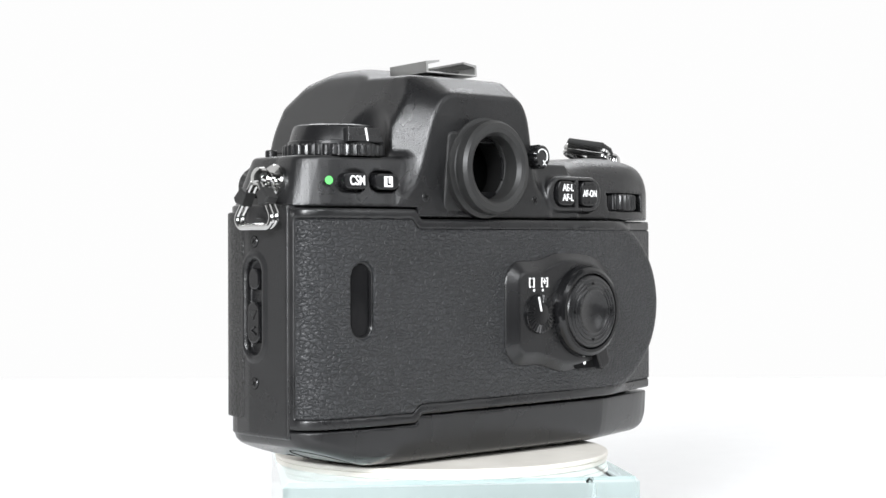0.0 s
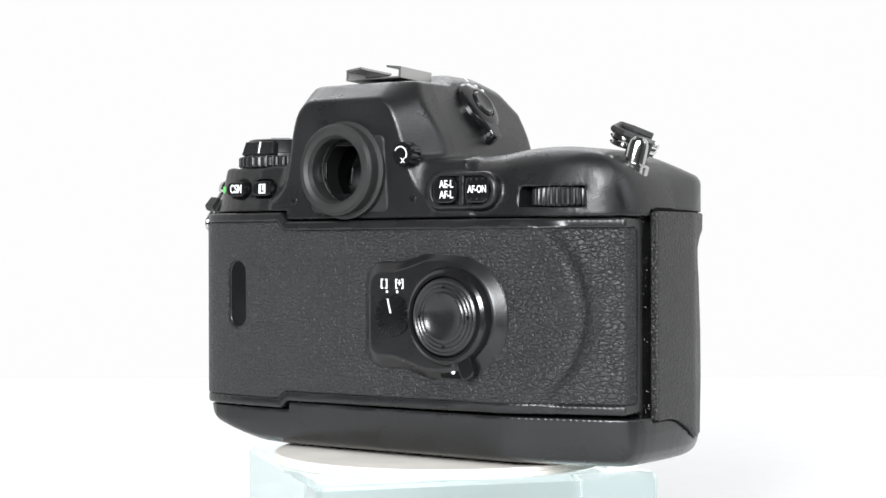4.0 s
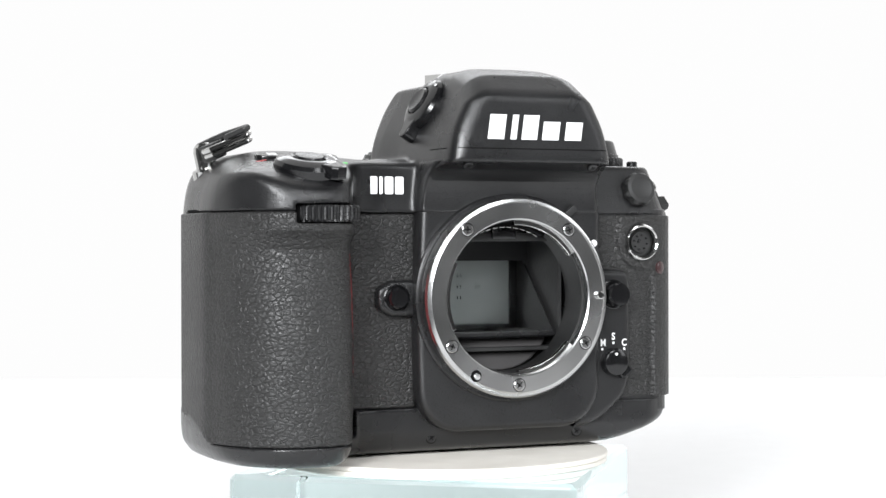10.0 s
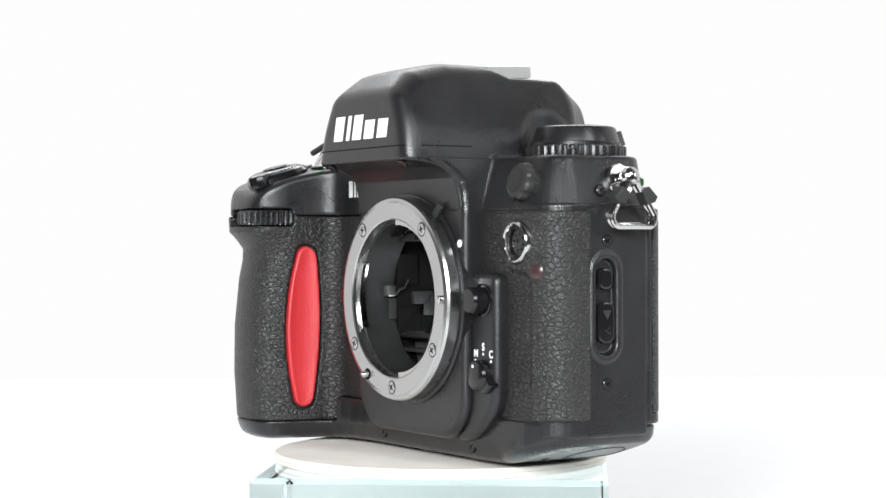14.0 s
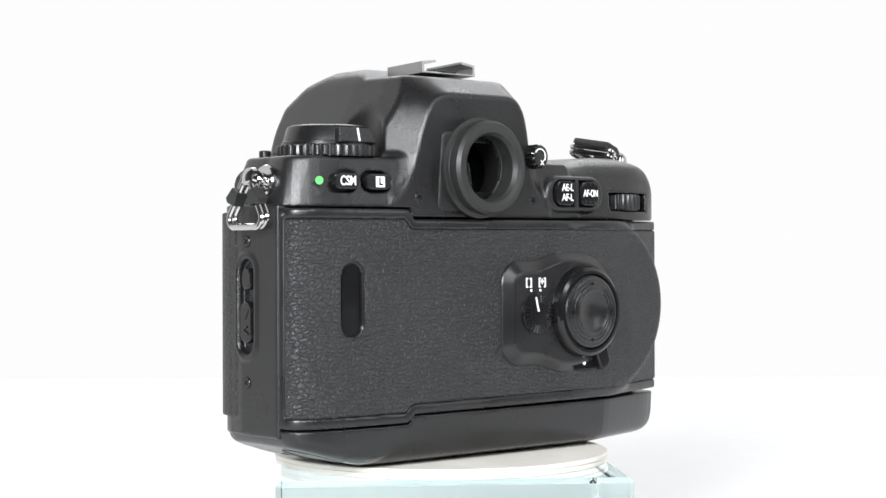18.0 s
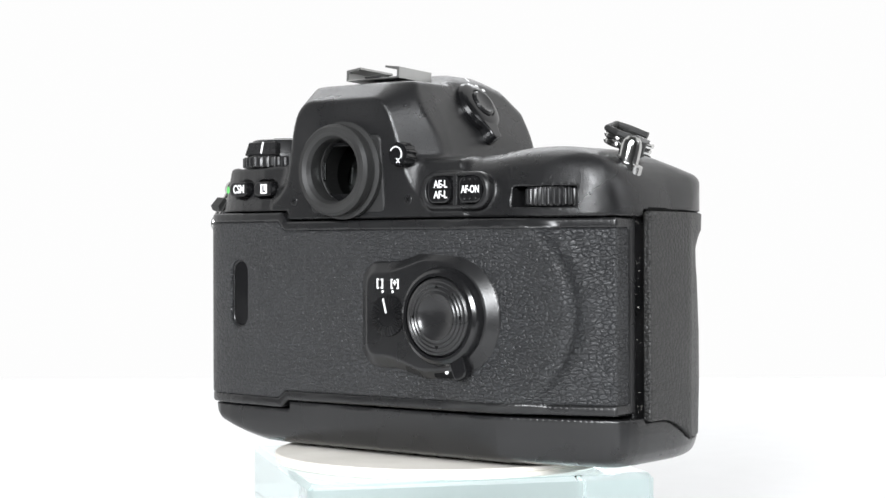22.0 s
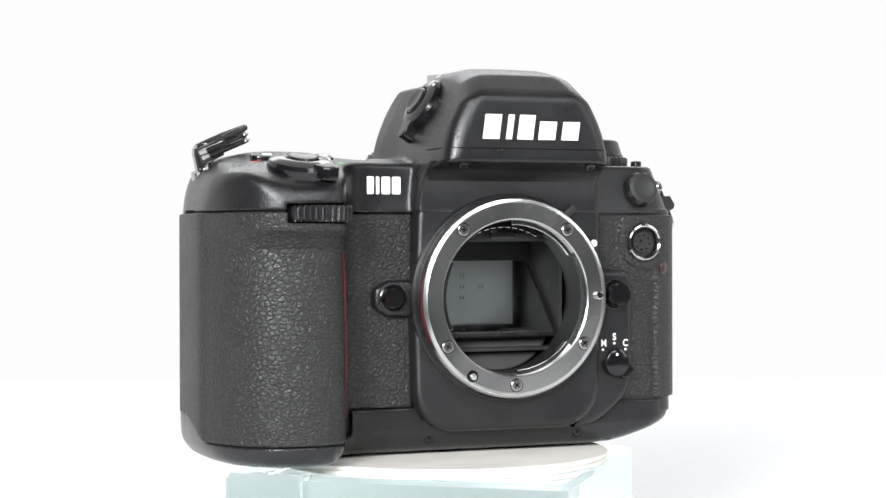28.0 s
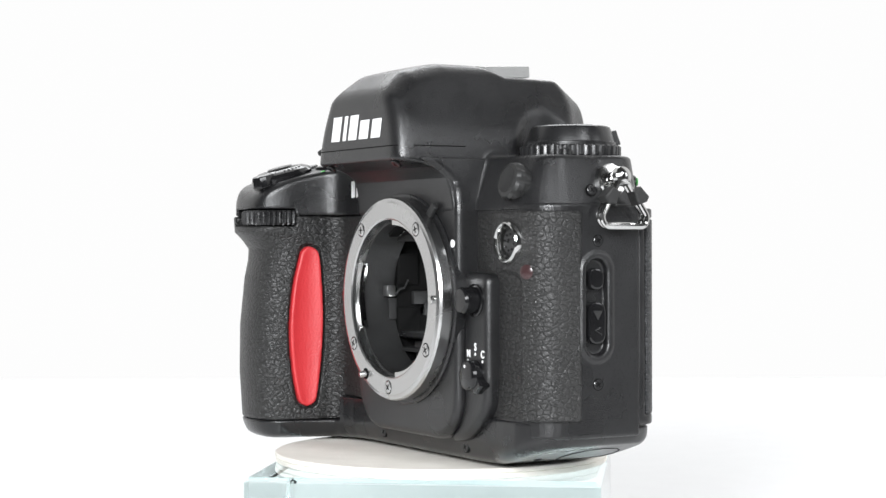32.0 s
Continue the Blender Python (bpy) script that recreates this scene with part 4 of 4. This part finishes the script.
# badges, as plain shapes in their colour
for cx, w, h in ((-2.4, 5.2, 7.2), (-8.0, 1.9, 7.2), (-13.1, 5.0, 7.2), (-19.8, 5.4, 5.4), (-27.2, 5.4, 5.4)):
    sh = 0.16
    pts = [(-w / 2 - sh * h / 2, -h / 2), (w / 2 - sh * h / 2, -h / 2), (w / 2 + sh * h / 2, h / 2), (-w / 2 + sh * h / 2, h / 2)]
    cz = 96.9 + (h - 7.2) / 2
    a, b, c = (drop(top_cover, q, (0, -1, 0)) for q in ((cx - 1.5, 50, cz), (cx + 1.5, 50, cz), (cx, 50, cz + 2)))
    face = (a - c).cross(b - c).normalized()
    face = face if face.y > 0 else -face
    seat(part("badge_shape", slab(pts, -0.4, 0.1, 0.03), WHITE, body), (a + b) / 2, face)


def seam(points, direction, name="housing_seam", shape=top_cover, r=0.16):
    """A thin joint line that follows the surface between the given points."""
    path = []
    for a, b in zip(points, points[1:]):
        n = max(2, int((Vector(b) - Vector(a)).length / 2))
        path += [drop(shape, Vector(a).lerp(Vector(b), i / n), direction) for i in range(n)]
    path.append(drop(shape, points[-1], direction))
    return part(name, tube([tuple(q) for q in path], r), PIT, body)


seam([(AXIS - 24, 48, 90.6), (AXIS + 24, 48, 90.6)], (0, -1, 0))
seam([(-60, 32, 90.6), (-60, 16, 90.6)], (1, 0, 0))
seam([(30, 32, 90.6), (30, 22, 90.6)], (-1, 0, 0))

# model plate shapes
for cx, w in ((28.6, 3.6), (25.6, 1.3), (22.9, 2.7), (19.6, 2.7)):
    seat(part("model_shape", slab(round_rect(w, 5.2, 0.5), -0.6, 0.1, 0.03), WHITE, body), drop(top_cover, (cx, 30, 80.3), (0, -1, 0)), (0.25 if cx > 24 else 0, 1, 0))

# underside: battery cover joint and small holes
seam([(-60 + 9 * math.cos(radians(a)), -13 + 9 * math.sin(radians(a)), -8) for a in range(0, 361, 30)], (0, 0, 1), "battery_cover_joint", bottom)
for cx, cy in ((-54.5, 0.5), (-58.2, 2.6), (-51.0, -1.4)):
    q = drop(bottom, (cx, cy, -8), (0, 0, 1))
    seat(part("base_hole", lathe([(0, -0.4), (1.2, -0.4), (1.2, 0.06), (0, 0.06)], 20), PIT, body), q, (-0.28, 0, -0.96), (0, 1, 0))

# dust caught in the gap beside the door
rng = random.Random(5)
dust = bmesh.new()
for k in range(40):
    at = Vector((rng.uniform(75.6, 77.4), rng.uniform(-9.6, -8.0), rng.uniform(16, 70))) * MM
    r = rng.uniform(0.04, 0.1) * MM
    bmesh.ops.create_icosphere(dust, subdivisions=1, radius=r, matrix=Matrix.Translation(at))
part("dust", dust, CARD, body, "pale dust specks")

# side catch
seat(part("catch_button", slab(round_rect(5.0, 6.0, 2.2), -3, 1.0, 0.7), GLOSS, body), (-76.1, -4.4, 53.4), (-1, 0, 0))
catch = seat(part("catch_slider", slab(round_rect(5.8, 11.5, 2.6), -2, 1.0, 0.6), GLOSS, body), (-76.3, -4.4, 41.4), (-1, 0, 0))
under(seat(part("slider_arrow", slab([(-1.5, 1.2), (0, -1.4), (1.5, 1.2)], 0, 0.15, 0), DULL, body), (-77.35, -4.4, 43.6), (-1, 0, 0)), catch)
under(part("slider_grip", tube([(-77.4, -5.6, 38.2), (-77.4, -3.6, 39.4), (-77.4, -5.2, 40.2)], 0.3), GLOSS, body), catch)
for cz in (63.8, 24.7):
    screw("screw", 1.45, SATIN, (-77.0, -4.7, cz), (-1, 0, 0), 35)
screw("screw", 1.45, SATIN, (-75.6, -3.6, 77.6), (-1, 0, 0.25), 35)

# strap lugs and rings
lug = seat(part("strap_lug", lathe([(0, -2), (4.6, -2), (4.6, 0.4), (4.2, 0.9), (2.2, 1.1), (2.0, 2.2), (2.5, 3.2), (2.9, 4.5), (2.5, 5.8), (1.4, 6.6), (0, 6.9)], 40), CHROME, body, "polished chrome strap lug"), (-75.2, -10.6, 80.4), (-1, 0, 0.2))


def ring_path(apex, half, drop, offset):
    pts = [(-1.6, apex)]
    corners = []
    for s in (-1, 1):
        arc = [(s * (half - 2.4 + 2.4 * math.cos(radians(a))), -drop + 2.4 - 2.4 * math.sin(radians(a))) for a in range(-25, 91, 15)]
        corners += arc if s < 0 else arc[::-1]
    return [(offset, a, b) for a, b in pts + corners + [(1.6, apex)]]


def strap_ring(name, label):
    ob = part(name, tube(ring_path(-1.2, 7.4, 13.2, 0.0), 0.85, True), CHROME, body, label)
    part("ring_wire", tube(ring_path(-1.4, 7.3, 12.8, 1.75), 0.85, True), CHROME, ob)
    return ob


left_ring = strap_ring("strap_ring", "chrome triangular strap ring with black tabs")
left_ring.matrix_basis = Matrix.Translation(Vector((-80.8, -10.4, 80.8)) * MM) @ pose(0, 0, 0, 0, 4, 0)
for s in (-1, 1):
    tab = part("ring_tab", slab([(-1.5, 2.0), (1.3, 2.2), (2.3, -1.6), (0.8, -2.4), (-2.0, -1.8)], -1.4, 2.4, 0.5), RUBBER, left_ring)
    tab.matrix_basis = Matrix.Translation(Vector((0.4, s * 4.6, -4.9)) * MM) @ Matrix(((0, 0, -1, 0), (s, 0, 0, 0), (0, 1, 0, 0), (0, 0, 0, 1))) @ Matrix.Rotation(radians(35 - 5), 4, "Z")
rlug = seat(part("strap_lug", lathe([(0, -2), (4.7, -2), (4.7, 0.5), (4.2, 1.0), (3.2, 1.2), (3.1, 6.0), (2.7, 7.5), (1.7, 8.5), (0, 8.8)], 40), CHROME, body, "polished chrome strap lug"), (71.4, -7.0, 84.6), (0.24, 0.05, 0.97), (0, 1, 0))
right_ring = strap_ring("strap_ring", "chrome strap ring in a black plastic holder")
right_ring.matrix_basis = Matrix.Translation(Vector((75.0, 2.0, 89.8)) * MM) @ pose(0, 0, 0, 0, 114, 0) @ pose(0, 0, 0, -22, 0, 0)
holder2 = part("ring_holder", slab(round_rect(6.6, 4.6, 0.8), -1.4, 3.4, 0.4), RUBBER, right_ring)
holder2.matrix_basis = Matrix.Translation(Vector((0, -1.8, -4.2)) * MM) @ Matrix(((0, 0, 1, 0), (1, 0, 0, 0), (0, 1, 0, 0), (0, 0, 0, 1)))
part("holder_loop", tube([(-1.6, -6.6, -4), (-1.6, -7.2, -10), (-1.6, -5.6, -13.6), (-1.6, 5.6, -13.6), (-1.6, 7.2, -10), (-1.6, 6.6, -4)], 1.0), RUBBER, right_ring)


# ---- stand and table ----


def glass_material():
    m, t, b = nodes_of("clear_glass")
    b.inputs["Base Color"].default_value = (0.64, 0.77, 0.765, 1)
    b.inputs["Transmission Weight"].default_value = 1
    b.inputs["Roughness"].default_value = 0.0
    b.inputs["IOR"].default_value = 1.5
    return m


GLASS = glass_material()


disc = tagged(part("card_disc", lathe([(0, 40.01), (50.4, 40.01), (50.7, 40.3), (50.7, 41.4), (50.4, 41.6), (0, 41.6)], 128), CARD), "cream round card disc lying on the glass block", "disc")
part("upper_layer", lathe([(0, 41.62), (50.6, 41.62), (51, 41.8), (51, 42.7), (50.7, 43), (0, 43)], 128), CARD, disc)
glass = tagged(part("glass_block", block((-50.5, -50.5, -0.3), (50.5, 50.5, 40), 1.5, 1), GLASS), "clear greenish square glass block standing on the white table", "glass block")

glass.visible_shadow = False
table = part("ground", block((-460, -330, -30), (460, 850, 0)), TABLE)
tagged(table, "plain white studio table top", "table", kind="structure")
WALLPAINT = paint("grey_wall_paint", (0.12, 0.12, 0.12), (0.15, 0.15, 0.15), 0.8, 300, 0.0)
CEILING = paint("grey_ceiling_paint", (0.15, 0.15, 0.15), (0.18, 0.18, 0.18), 0.8, 300, 0.0)
# Unseen walls and ceiling, added to darken what the camera body reflects.
tagged(part("unseen_wall_south", block((-1600, -2100, -900), (1600, -2000, 2400)), WALLPAINT), "unseen grey wall that holds back the white surroundings", "wall", kind="structure")
tagged(part("unseen_wall_west", block((-1700, -2100, -900), (-1600, 60, 2400)), WALLPAINT), "unseen grey wall that holds back the white surroundings", "wall", kind="structure")
tagged(part("unseen_wall_east", block((1600, -2100, -900), (1700, 60, 2400)), WALLPAINT), "unseen grey wall that holds back the white surroundings", "wall", kind="structure")
tagged(part("ceiling", block((-1700, -2100, 2400), (1700, 300, 2500)), CEILING), "unseen grey ceiling that holds back light from above", "ceiling", kind="structure")
tagged(part("floor", block((-1700, -2100, -1000), (1700, 900, -900)), WALLPAINT), "plain grey studio floor", "floor", kind="structure")


def motions():
    turn = [(t / 2, 42.999989 + 1.5 - 20.134232 * t / 2) for t in range(65)]
    off = pose(0.00035, 0, 0)
    walk(body, [(t, pose(0, 0, BASE, 0, 0, a) @ off) for t, a in turn])
    walk(disc, [(t, pose(0, 0, 0, 0, 0, a)) for t, a in turn])
    walk(glass, [(t, pose(0, 0, 0, 0, 0, a + 52.8)) for t, a in turn])


motions()
